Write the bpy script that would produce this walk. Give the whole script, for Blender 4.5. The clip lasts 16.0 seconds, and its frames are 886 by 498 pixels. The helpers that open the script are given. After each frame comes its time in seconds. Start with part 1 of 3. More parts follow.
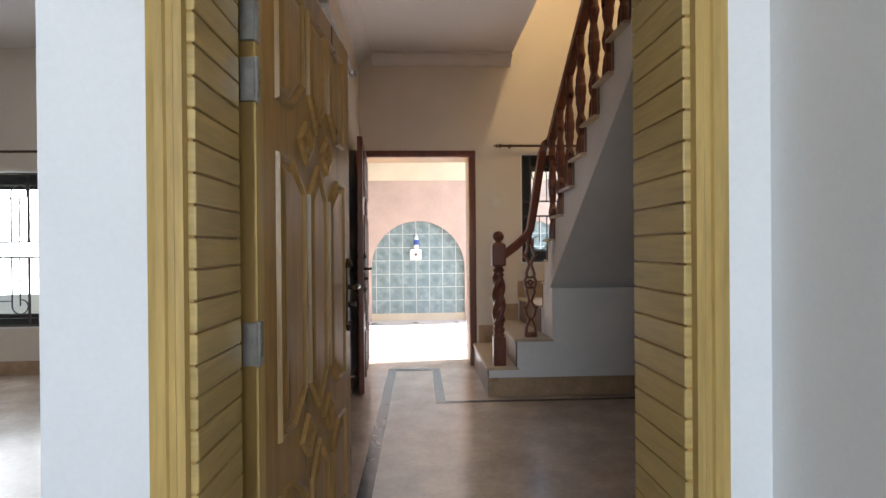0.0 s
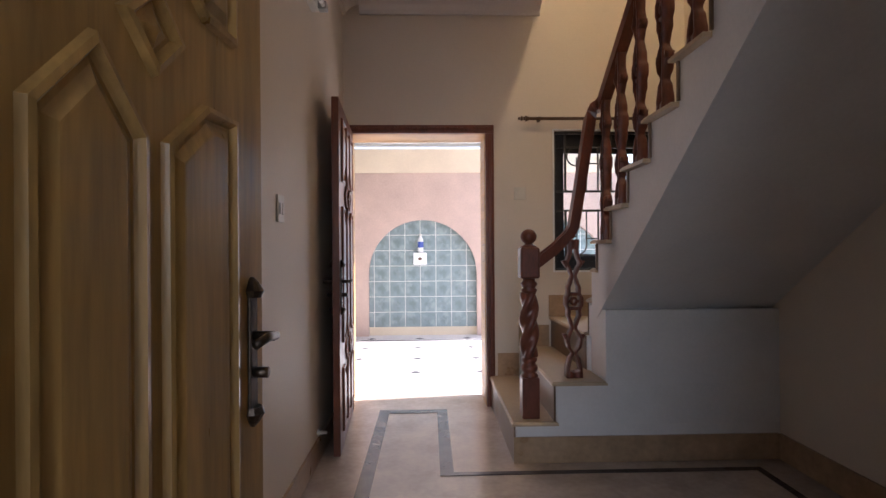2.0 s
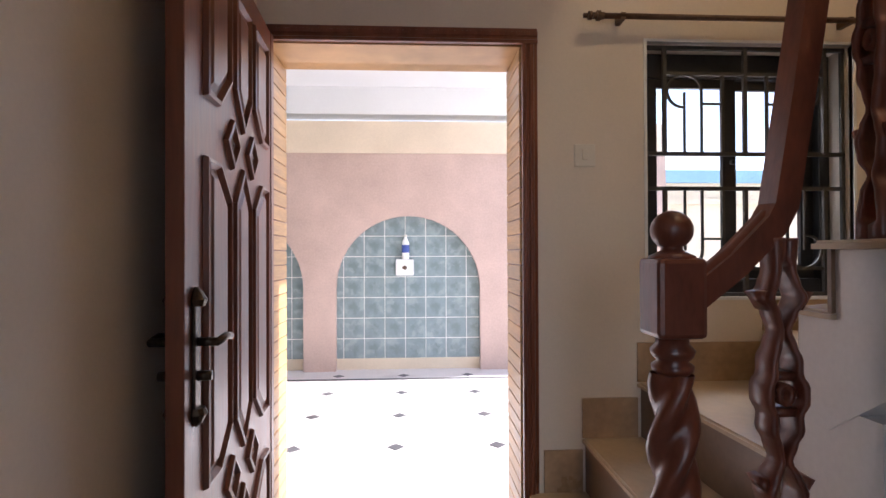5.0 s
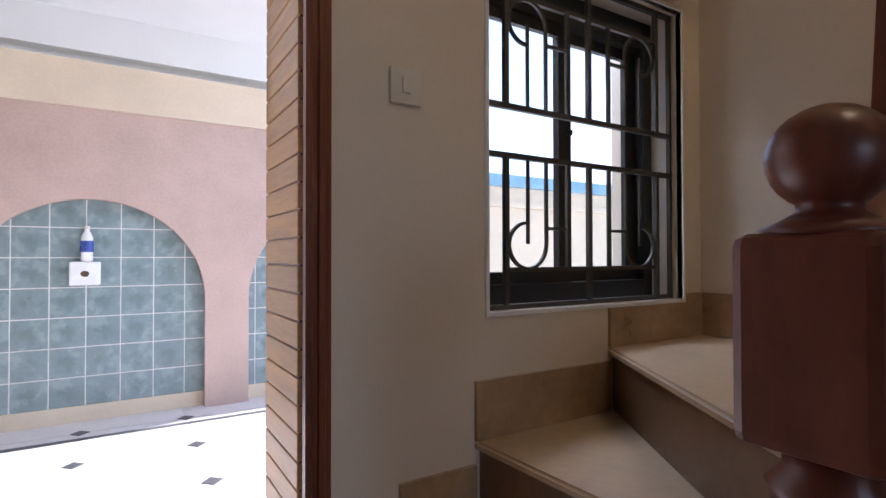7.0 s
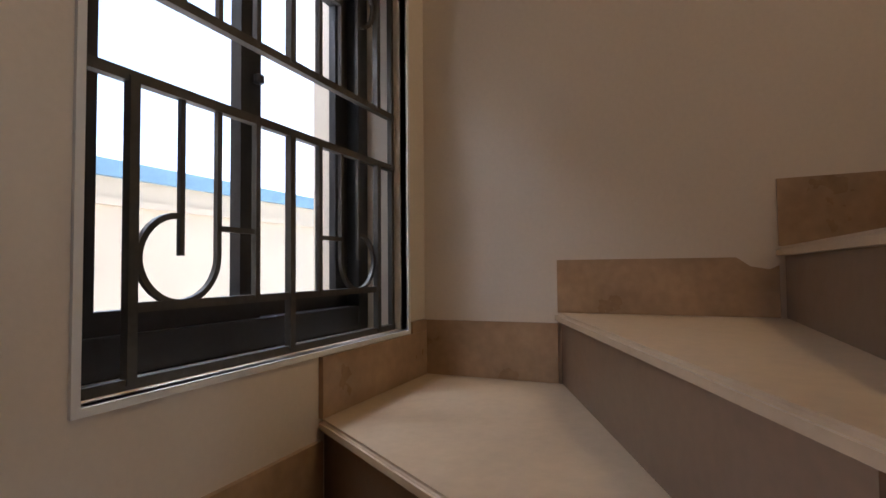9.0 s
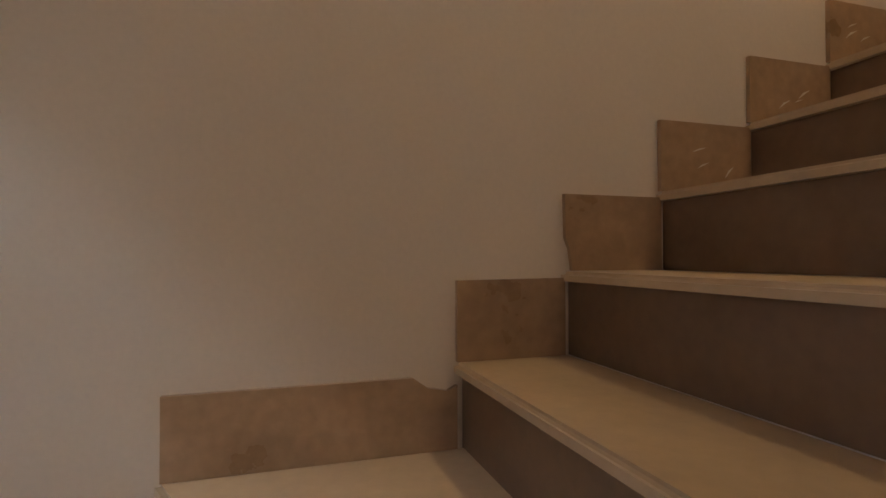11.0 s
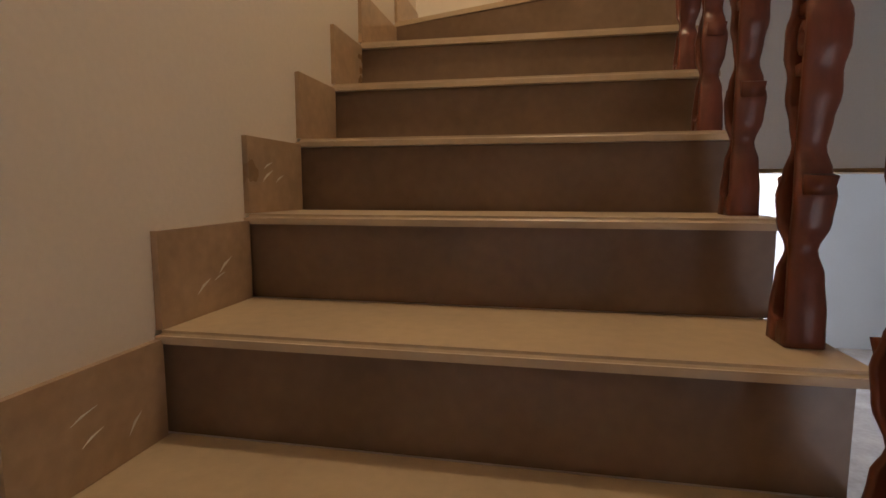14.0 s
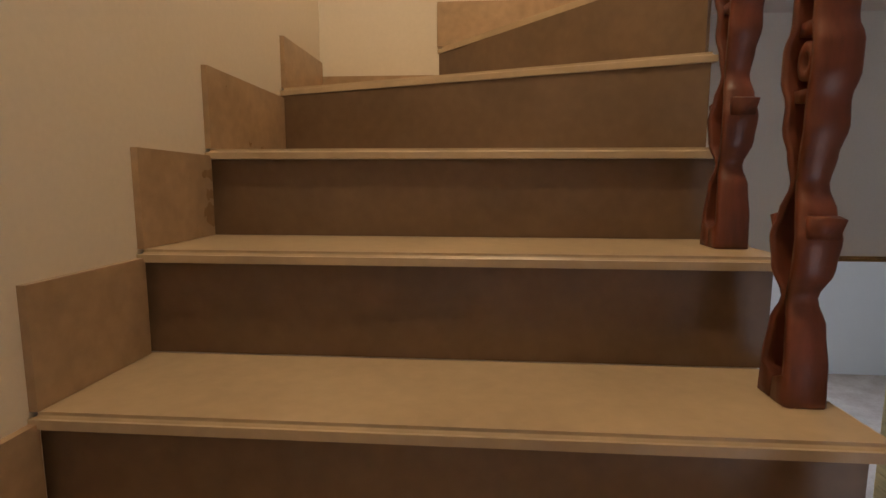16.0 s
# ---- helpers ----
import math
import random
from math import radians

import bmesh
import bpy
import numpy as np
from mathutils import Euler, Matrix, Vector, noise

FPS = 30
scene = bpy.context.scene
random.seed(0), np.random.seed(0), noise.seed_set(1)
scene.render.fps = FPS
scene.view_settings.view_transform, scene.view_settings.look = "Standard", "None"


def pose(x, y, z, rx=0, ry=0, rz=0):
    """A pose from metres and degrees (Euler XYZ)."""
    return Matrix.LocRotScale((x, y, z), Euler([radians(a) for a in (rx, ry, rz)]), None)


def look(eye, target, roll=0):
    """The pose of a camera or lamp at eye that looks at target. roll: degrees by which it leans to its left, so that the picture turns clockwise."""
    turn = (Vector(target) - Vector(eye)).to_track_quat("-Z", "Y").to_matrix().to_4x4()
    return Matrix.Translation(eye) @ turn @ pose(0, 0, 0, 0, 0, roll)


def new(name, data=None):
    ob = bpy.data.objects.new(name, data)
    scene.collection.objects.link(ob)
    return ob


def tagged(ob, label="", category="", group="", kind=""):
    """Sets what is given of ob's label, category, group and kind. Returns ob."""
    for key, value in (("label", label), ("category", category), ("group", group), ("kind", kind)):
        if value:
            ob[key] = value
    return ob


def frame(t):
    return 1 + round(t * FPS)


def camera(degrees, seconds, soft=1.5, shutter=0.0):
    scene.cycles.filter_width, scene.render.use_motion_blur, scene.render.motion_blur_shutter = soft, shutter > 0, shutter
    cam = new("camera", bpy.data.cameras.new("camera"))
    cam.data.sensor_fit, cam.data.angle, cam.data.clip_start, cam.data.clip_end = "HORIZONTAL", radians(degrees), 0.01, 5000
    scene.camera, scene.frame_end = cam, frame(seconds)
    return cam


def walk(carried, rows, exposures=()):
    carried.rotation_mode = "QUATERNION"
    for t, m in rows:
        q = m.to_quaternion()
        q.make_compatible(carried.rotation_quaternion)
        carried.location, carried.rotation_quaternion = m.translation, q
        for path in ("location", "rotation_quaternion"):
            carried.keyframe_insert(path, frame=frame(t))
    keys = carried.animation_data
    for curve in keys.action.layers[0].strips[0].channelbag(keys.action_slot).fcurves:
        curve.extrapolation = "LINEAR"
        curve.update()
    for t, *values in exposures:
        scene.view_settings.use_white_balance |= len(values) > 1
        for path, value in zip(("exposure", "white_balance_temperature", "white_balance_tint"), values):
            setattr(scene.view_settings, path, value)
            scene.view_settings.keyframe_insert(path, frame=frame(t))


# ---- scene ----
cam = camera(80.7, 16.0)
PATH = [
    (0, (0.358, 0.179, 1.207), (0.446, 2.177, 1.199), -0.5),
    (0.5, (0.35, 0.458, 1.223), (0.418, 2.456, 1.218), -0.5),
    (1, (0.355, 0.77, 1.209), (0.421, 2.769, 1.207), -0.4),
    (1.5, (0.398, 1.072, 1.227), (0.46, 3.071, 1.224), -0.3),
    (2, (0.419, 1.402, 1.218), (0.472, 3.402, 1.219), -0.4),
    (2.5, (0.439, 1.71, 1.224), (0.483, 3.71, 1.226), -0.4),
    (3, (0.435, 2.062, 1.232), (0.496, 4.061, 1.235), -0.6),
    (3.5, (0.470, 2.376, 1.237), (0.512, 4.376, 1.247), -0.3),
    (3.7, (0.468, 2.505, 1.240), (0.515, 4.504, 1.252), -0.3),
    (5.8, (0.396, 3.685, 1.230), (0.642, 5.670, 1.252), 0.0),
    (6, (0.398, 3.785, 1.225), (0.76, 5.752, 1.249), 0.0),
    (6.5, (0.431, 4.022, 1.215), (1.134, 5.894, 1.242), 0.0),
    (7, (0.495, 4.238, 1.206), (1.552, 5.935, 1.235), -0.1),
    (7.5, (0.560, 4.405, 1.212), (1.928, 5.865, 1.230), -0.4),
    (8, (0.673, 4.523, 1.221), (2.243, 5.761, 1.222), -0.7),
    (8.2, (0.734, 4.574, 1.212), (2.377, 5.714, 1.228), -0.7),
    (9.2, (1.02, 4.78, 1.225), (2.90, 5.44, 1.29), -0.5),
    (10.3, (1.322, 4.959, 1.403), (3.288, 4.586, 1.333), 0.5),
    (10.5, (1.36, 4.916, 1.418), (3.307, 4.459, 1.386), 0.2),
    (11, (1.44, 4.839, 1.475), (3.341, 4.234, 1.505), -0.1),
    (11.5, (1.566, 4.822, 1.56), (3.311, 3.845, 1.553), 0.4),
    (12, (1.58, 4.808, 1.689), (3.081, 3.477, 1.613), -0.3),
    (12.5, (1.629, 4.775, 1.794), (2.819, 3.164, 1.64), 0.4),
    (13, (1.672, 4.706, 1.888), (2.578, 2.931, 1.719), -0.3),
    (13.5, (1.717, 4.62, 1.928), (2.381, 2.749, 1.734), -0.3),
    (14, (1.807, 4.468, 2.029), (2.192, 2.522, 1.808), -0.0),
    (14.5, (1.825, 4.294, 2.12), (2.068, 2.322, 1.89), 0.2),
    (15, (1.8, 4.095, 2.229), (2.042, 2.126, 1.961), -0.1),
    (15.5, (1.81, 3.939, 2.355), (2.065, 1.982, 2.025), -0.1),
    (16, (1.857, 3.814, 2.453), (2.01, 1.836, 2.194), 0.1),
]
EXPOSURES = [(0, 2.0, 6300, 12), (1.5, 1.8, 6000, 19), (3.7, 1.75, 6000, 20), (6.0, 1.6, 5900, 20), (7.0, 1.35, 5600, 18), (8.2, 1.45, 5700, 18), (10.3, 1.5, 6400, 16), (11.5, 1.75, 6200, 16), (13.0, 1.8, 6000, 17), (16, 1.7, 6100, 15)]
walk(cam, [(t, look(eye, target, roll)) for t, eye, target, roll in PATH], exposures=EXPOSURES)

# ---- light ----
world = bpy.data.worlds.new("world")
scene.world = world
world.use_nodes = True
wn = world.node_tree.nodes
sky = wn.new("ShaderNodeTexSky")
sky.sky_type = 'NISHITA'
sky.sun_disc = False
sky.sun_elevation, sky.sun_rotation = radians(42), radians(82)
world.node_tree.links.new(sky.outputs[0], wn["Background"].inputs[0])
wn["Background"].inputs[1].default_value = 0.15
sun = new("sun", bpy.data.lights.new("sun", 'SUN'))
sun.data.energy, sun.data.angle, sun.data.color = 4.0, radians(0.6), (1.0, 0.95, 0.88)
sun.matrix_world = look((14.0, 9.0, 12.0), (0.5, 7.2, 0))


def area(name, eye, target, w, h, power, colour):
    d = bpy.data.lights.new(name, 'AREA')
    d.shape, d.size, d.size_y, d.energy, d.color = 'RECTANGLE', w, h, power, colour
    o = new(name, d)
    o.matrix_world = look(eye, target)
    return o


area("daylight_back_door", (0.32, 5.86, 1.15), (0.32, 3.0, 0.6), 1.0, 2.0, 1.1, (0.93, 0.96, 1.0))
area("daylight_window", (1.85, 6.35, 2.85), (2.1, 4.7, 1.2), 0.9, 0.7, 11, (0.84, 0.91, 1.0))
area("daylight_lobby", (0.2, -2.75, 1.9), (0.2, 1.0, 1.3), 2.6, 2.2, 18, (0.86, 0.94, 1.0))
area("daylight_side_room", (-4.1, 5.62, 1.4), (-3.4, 2.0, 1.0), 1.6, 1.3, 10, (0.95, 0.97, 1.0))
bulb = new("bulb_light", bpy.data.lights.new("bulb_light", 'POINT'))
bulb.data.energy, bulb.data.color, bulb.data.shadow_soft_size = 18, (1.0, 0.78, 0.45), 0.06
bulb.location = (1.72, 3.4, 4.55)


# ---- materials ----
def mat(name, base, rough=0.5, metal=0.0, vary=0.12, scale=6.0, fine=60.0, bump=0.05, dark=None, stretch=(1, 1, 1), spec=0.5):
    """Noise at two scales over a base colour, with fine relief."""
    m = bpy.data.materials.new(name)
    m.use_nodes = True
    n, l = m.node_tree.nodes, m.node_tree.links
    b = n["Principled BSDF"]
    b.inputs["Roughness"].default_value, b.inputs["Metallic"].default_value = rough, metal
    b.inputs["Specular IOR Level"].default_value = spec
    co, mp = n.new("ShaderNodeTexCoord"), n.new("ShaderNodeMapping")
    mp.inputs["Scale"].default_value = stretch
    l.new(co.outputs["Object"], mp.inputs[0])
    info = n.new("ShaderNodeObjectInfo")
    shift = n.new("ShaderNodeVectorMath")
    shift.operation = 'SCALE'
    shift.inputs[0].default_value = (13, 7, 5)
    l.new(info.outputs["Random"], shift.inputs["Scale"])
    add = n.new("ShaderNodeVectorMath")
    l.new(mp.outputs[0], add.inputs[0])
    l.new(shift.outputs[0], add.inputs[1])
    big, small = n.new("ShaderNodeTexNoise"), n.new("ShaderNodeTexNoise")
    big.inputs["Scale"].default_value, small.inputs["Scale"].default_value = scale, fine
    big.inputs["Detail"].default_value, small.inputs["Detail"].default_value = 5, 4
    l.new(add.outputs[0], big.inputs[0])
    l.new(add.outputs[0], small.inputs[0])
    mixn = n.new("ShaderNodeMix")
    mixn.inputs[0].default_value = 0.35
    l.new(big.outputs[0], mixn.inputs[2])
    l.new(small.outputs[0], mixn.inputs[3])
    ramp = n.new("ShaderNodeValToRGB")
    d = dark or [c * (1 - 2.2 * vary) for c in base]
    lt = [min(1, c * (1 + vary)) for c in base]
    ramp.color_ramp.elements[0].position, ramp.color_ramp.elements[1].position = 0.32, 0.68
    ramp.color_ramp.elements[0].color, ramp.color_ramp.elements[1].color = (*d, 1), (*lt, 1)
    l.new(mixn.outputs[0], ramp.inputs[0])
    l.new(ramp.outputs[0], b.inputs["Base Color"])
    rr = n.new("ShaderNodeMapRange")
    rr.inputs[3].default_value, rr.inputs[4].default_value = max(0.02, rough - 0.1), min(1, rough + 0.12)
    l.new(big.outputs[0], rr.inputs[0])
    l.new(rr.outputs[0], b.inputs["Roughness"])
    if bump:
        bp = n.new("ShaderNodeBump")
        bp.inputs["Strength"].default_value, bp.inputs["Distance"].default_value = bump, 0.01
        l.new(small.outputs[0], bp.inputs["Height"])
        l.new(bp.outputs[0], b.inputs["Normal"])
    return m


def glass_mat(name):
    m = bpy.data.materials.new(name)
    m.use_nodes = True
    b = m.node_tree.nodes["Principled BSDF"]
    b.inputs["Transmission Weight"].default_value = 1
    b.inputs["Roughness"].default_value, b.inputs["IOR"].default_value = 0.0, 1.02
    b.inputs["Base Color"].default_value = (0.95, 0.98, 0.97, 1)
    return m


def glow_mat(name, colour, strength):
    m = bpy.data.materials.new(name)
    m.use_nodes = True
    b = m.node_tree.nodes["Principled BSDF"]
    b.inputs["Emission Color"].default_value, b.inputs["Emission Strength"].default_value = (*colour, 1), strength
    return m


PAINT = mat("cream_wall_paint", (0.72, 0.64, 0.54), 0.55, vary=0.03, scale=1.5, fine=90, bump=0.04)
WHITE = mat("white_wall_paint", (0.80, 0.81, 0.80), 0.6, vary=0.025, scale=1.5, fine=90, bump=0.03)
CEIL = mat("white_ceiling_paint", (0.78, 0.74, 0.72), 0.7, vary=0.03, scale=1.5, bump=0.02)
STAIRWHITE = mat("white_stair_plaster", (0.74, 0.72, 0.70), 0.55, vary=0.04, scale=3, bump=0.05)
MARBLE = mat("beige_marble", (0.50, 0.38, 0.25), 0.36, vary=0.08, scale=5, fine=38, bump=0.015)
# Riser marble: brown, darkened beyond the treads to carry the shade below the nosings.
RISER = mat("brown_marble_shaded", (0.185, 0.118, 0.072), 0.34, vary=0.11, scale=6, fine=42, bump=0.015)
SKIRT = mat("tan_marble_skirting", (0.43, 0.29, 0.175), 0.3, vary=0.14, scale=7, fine=40, bump=0.02)
FLOORM = mat("polished_beige_floor", (0.52, 0.43, 0.36), 0.2, vary=0.12, scale=4, fine=30, bump=0.01)
STRIP = mat("dark_floor_inlay", (0.09, 0.075, 0.075), 0.2, vary=0.2, scale=9, fine=50, bump=0.01)
OAK = mat("pale_varnished_wood", (0.50, 0.34, 0.11), 0.36, vary=0.16, scale=3.0, fine=16, bump=0.05, stretch=(5, 5, 0.5))
OAKH = mat("pale_varnished_slats", (0.50, 0.36, 0.13), 0.4, vary=0.14, scale=3.0, fine=16, bump=0.05, stretch=(0.6, 0.6, 7))
OAKD = mat("honey_varnished_wood", (0.39, 0.225, 0.068), 0.3, vary=0.22, scale=3.0, fine=14, bump=0.05, stretch=(5, 5, 0.45))
SLATR = mat("orange_varnished_slats", (0.52, 0.30, 0.12), 0.4, vary=0.16, scale=3.0, fine=16, bump=0.05, stretch=(0.6, 0.6, 7))
REDWOOD = mat("red_brown_wood", (0.20, 0.062, 0.03), 0.32, vary=0.2, scale=3.0, fine=14, bump=0.05, stretch=(5, 5, 0.5))
CARVED = mat("carved_mahogany", (0.155, 0.044, 0.024), 0.34, vary=0.2, scale=9, fine=40, bump=0.06, stretch=(2, 2, 0.7))
STEEL = mat("brushed_steel", (0.42, 0.42, 0.40), 0.35, 1.0, vary=0.12, scale=20, fine=120, bump=0.03)
BRASS = mat("dark_bronze", (0.10, 0.075, 0.055), 0.35, 0.9, vary=0.2, scale=20, fine=120, bump=0.04)
IRON = mat("grey_painted_iron", (0.075, 0.07, 0.06), 0.5, 0.2, vary=0.15, scale=18, fine=90, bump=0.05)
BLACK = mat("black_window_frame", (0.02, 0.02, 0.022), 0.4, vary=0.2, scale=12, fine=70, bump=0.02)
PLASTIC = mat("white_plastic", (0.72, 0.68, 0.60), 0.35, vary=0.03, scale=10, bump=0.0)
GLASS = glass_mat("clear_pane")
PINK = mat("pink_stone_cladding", (0.56, 0.41, 0.34), 0.6, vary=0.08, scale=3, fine=50, bump=0.08)
CREAMOUT = mat("cream_exterior_paint", (0.74, 0.62, 0.46), 0.7, vary=0.05, scale=2, bump=0.06)
def motif_mat(name, base, dark):
    """Glazed tile with a blotched darker motif round its middle and cloudy glaze."""
    m = mat(name, base, 0.25, vary=0.10, scale=9, fine=30, bump=0.02)
    n, l = m.node_tree.nodes, m.node_tree.links
    co = n.new("ShaderNodeTexCoord")
    noise = n.new("ShaderNodeTexNoise")
    noise.inputs["Scale"].default_value, noise.inputs["Detail"].default_value = 16, 3
    l.new(co.outputs["Object"], noise.inputs[0])
    length = n.new("ShaderNodeVectorMath")
    length.operation = 'LENGTH'
    l.new(co.outputs["Object"], length.inputs[0])
    add = n.new("ShaderNodeMath")
    add.operation = 'MULTIPLY_ADD'
    add.inputs[1].default_value = 0.16
    l.new(noise.outputs[0], add.inputs[0])
    l.new(length.outputs["Value"], add.inputs[2])
    rng = n.new("ShaderNodeMapRange")
    rng.inputs[1].default_value, rng.inputs[2].default_value = 0.11, 0.15
    rng.inputs[3].default_value, rng.inputs[4].default_value = 0.75, 0.0
    l.new(add.outputs[0], rng.inputs[0])
    mix = n.new("ShaderNodeMix")
    mix.data_type = 'RGBA'
    old = n["Principled BSDF"].inputs["Base Color"].links[0].from_socket
    l.new(rng.outputs[0], mix.inputs[0])
    l.new(old, mix.inputs[6])
    mix.inputs[7].default_value = (*dark, 1)
    l.new(mix.outputs[2], n["Principled BSDF"].inputs["Base Color"])
    return m


TEAL = motif_mat("blue_green_glazed_tile", (0.24, 0.31, 0.315), (0.15, 0.20, 0.20))
GROUT = mat("pale_grout", (0.72, 0.72, 0.70), 0.8, vary=0.06, scale=9, bump=0.05)
PATIO = mat("white_patio_tile", (0.74, 0.70, 0.68), 0.3, vary=0.06, scale=3, fine=30, bump=0.01)
SLATE = mat("dark_grey_stone", (0.09, 0.09, 0.095), 0.4, vary=0.2, scale=9, bump=0.03)
BLUE = mat("blue_coping_paint", (0.26, 0.44, 0.58), 0.6, vary=0.1, scale=3, bump=0.04)
EARTH = mat("ground_concrete", (0.32, 0.30, 0.27), 0.85, vary=0.15, scale=0.8, fine=20, bump=0.1)
RUST = mat("rusty_brown_rod", (0.13, 0.075, 0.045), 0.45, 0.4, vary=0.2, scale=20, bump=0.04)
BLUEP = mat("cobalt_glaze", (0.05, 0.09, 0.35), 0.25, vary=0.1, scale=20, bump=0.0)
FROST = mat("frosted_white_glass", (0.82, 0.82, 0.80), 0.25, vary=0.02, scale=9, bump=0.0)
BULB = glow_mat("warm_bulb", (1.0, 0.66, 0.25), 12)


# ---- mesh helpers ----
def part(name, bm, material, parent=None, label="", smooth=False):
    me = bpy.data.meshes.new(name)
    bmesh.ops.recalc_face_normals(bm, faces=bm.faces)
    bm.to_mesh(me)
    bm.free()
    me.materials.append(material)
    if smooth:
        for p in me.polygons:
            p.use_smooth = True
    ob = new(name, me)
    if parent is not None:
        ob.parent = parent
        ob.matrix_parent_inverse = parent.matrix_world.inverted()
    if label:
        ob["label"] = label
    return ob


def thing(name, at, label, category, group="", kind=""):
    ob = new(name)
    ob.location = at
    ob.empty_display_size = 0.1
    ob.matrix_world = Matrix.Translation(at)
    return tagged(ob, label, category, group, kind)


def box(bm, x0, x1, y0, y1, z0, z1, bevel=0.0):
    m = Matrix.Translation(((x0 + x1) / 2, (y0 + y1) / 2, (z0 + z1) / 2)) @ Matrix.Diagonal((abs(x1 - x0), abs(y1 - y0), abs(z1 - z0), 1))
    r = bmesh.ops.create_cube(bm, size=1.0, matrix=m)
    if bevel:
        es = list({e for v in r["verts"] for e in v.link_edges})
        bmesh.ops.bevel(bm, geom=es, offset=bevel, segments=2, affect='EDGES', profile=0.5)
    return bm


def boxes(*bs, bevel=0.0):
    bm = bmesh.new()
    for b in bs:
        box(bm, *b, bevel=bevel)
    return bm


def prism(bm, pts, lift):
    """A prism: a closed ring of 3D points and the vector by which it is lifted."""
    a = [bm.verts.new(p) for p in pts]
    b = [bm.verts.new(Vector(p) + Vector(lift)) for p in pts]
    n = len(a)
    bm.faces.new(a)
    bm.faces.new(b[::-1])
    for i in range(n):
        bm.faces.new((a[i], b[i], b[(i + 1) % n], a[(i + 1) % n]))
    return bm


def lathe(bm, profile, x, y, seg=20):
    """Rings of (radius, z) round a vertical axis."""
    rings = []
    for r, z in profile:
        rings.append([bm.verts.new((x + r * math.cos(2 * math.pi * i / seg), y + r * math.sin(2 * math.pi * i / seg), z)) for i in range(seg)])
    for a, b in zip(rings, rings[1:]):
        for i in range(seg):
            bm.faces.new((a[i], a[(i + 1) % seg], b[(i + 1) % seg], b[i]))
    bm.faces.new(rings[0][::-1])
    bm.faces.new(rings[-1])
    return bm


def sweep(bm, pts, w, h, seg=4, up=(0, 0, 1)):
    """A bar of width w and height h along points; seg 4 is square, more is round."""
    pts = [Vector(p) for p in pts]
    rings = []
    for i, p in enumerate(pts):
        d = (pts[min(i + 1, len(pts) - 1)] - pts[max(i - 1, 0)]).normalized()
        s = d.cross(Vector(up))
        if s.length < 1e-4:
            s = d.cross(Vector((1, 0, 0)))
        s.normalize()
        u = s.cross(d).normalized()
        ring = []
        for k in range(seg):
            a = 2 * math.pi * (k + 0.5) / seg
            q = 1 / math.cos(math.pi / 4) if seg == 4 else 1
            ring.append(bm.verts.new(p + s * (w / 2 * q * math.cos(a)) + u * (h / 2 * q * math.sin(a))))
        rings.append(ring)
    for a, b in zip(rings, rings[1:]):
        for k in range(seg):
            bm.faces.new((a[k], a[(k + 1) % seg], b[(k + 1) % seg], b[k]))
    bm.faces.new(rings[0][::-1])
    bm.faces.new(rings[-1])
    return bm


def setting(name, bm, material, label, category):
    return tagged(part(name, bm, material), label, category, kind="structure")


# ---- the hall ----
XL, XR, YB, YF0, YF1 = -0.235, 2.43, 5.437, 1.25, 1.50   # left, right, back wall; front wall's two faces
T = 0.33                                                  # back wall's thickness
DX0, DX1, DZ = -0.215, 0.87, 2.13                         # back door opening
WX0, WX1, WZ0, WZ1 = 1.395, 2.31, 1.045, 2.135            # hall window
FX0, FX1, FZ = -0.112, 0.931, 2.14                         # front door opening
CZ = 3.13                                                 # hall ceiling
TOP = 6.2

setting("floor", boxes((-6.0, XR, YF1, YB + T, -0.12, 0.0), (-6.0, 1.10, -3.0, YF1, -0.12, 0.0)), FLOORM, "polished beige marble hall floor", "floor")
setting("wall_back", boxes((-6.0, -5.0, YB, YB + T, -0.2, TOP), (-3.3, DX0, YB, YB + T, -0.2, TOP), (-5.0, -3.3, YB, YB + T, -0.2, 0.46), (-5.0, -3.3, YB, YB + T, 1.97, TOP),
    (DX0, DX1, YB, YB + T, DZ, TOP), (DX1, WX0, YB, YB + T, -0.2, TOP),
    (WX0, WX1, YB, YB + T, -0.2, WZ0), (WX0, WX1, YB, YB + T, WZ1, TOP), (WX1, XR + 0.25, YB, YB + T, -0.2, TOP)), PAINT, "cream painted back wall of the hall", "wall")
setting("wall_left", boxes((XL - 0.15, XL, YF1, YB, 0, CZ)), PAINT, "cream painted left hall wall", "wall")
setting("wall_right", boxes((XR, XR + 0.25, YF1, YB, -0.1, TOP)), PAINT, "cream painted stairwell wall", "wall")
setting("wall_stair_head", boxes((1.29, XR, 1.80, 1.97, 2.3, TOP)), PAINT, "cream wall at the head of the stairs", "wall")
setting("wall_front", boxes((-6.0, -1.75, YF0, YF1, 0, CZ + 0.2), (-0.40, FX0, YF0, YF1, 0, CZ + 0.2), (FX1, XR + 0.25, YF0, YF1, 0, CZ + 0.2),
    (FX0, FX1, YF0, YF1, FZ, CZ + 0.2), (-1.75, -0.40, YF0, YF1, 2.5, CZ + 0.2)), WHITE, "white painted entrance wall", "wall")
setting("wall_upper_gallery", boxes((-0.6, 1.29, YF1, YF1 + 0.15, CZ + 0.25, TOP), (-0.6, -0.45, YF1 + 0.15, YB, CZ + 0.25, TOP)), PAINT, "cream upper storey wall", "wall")

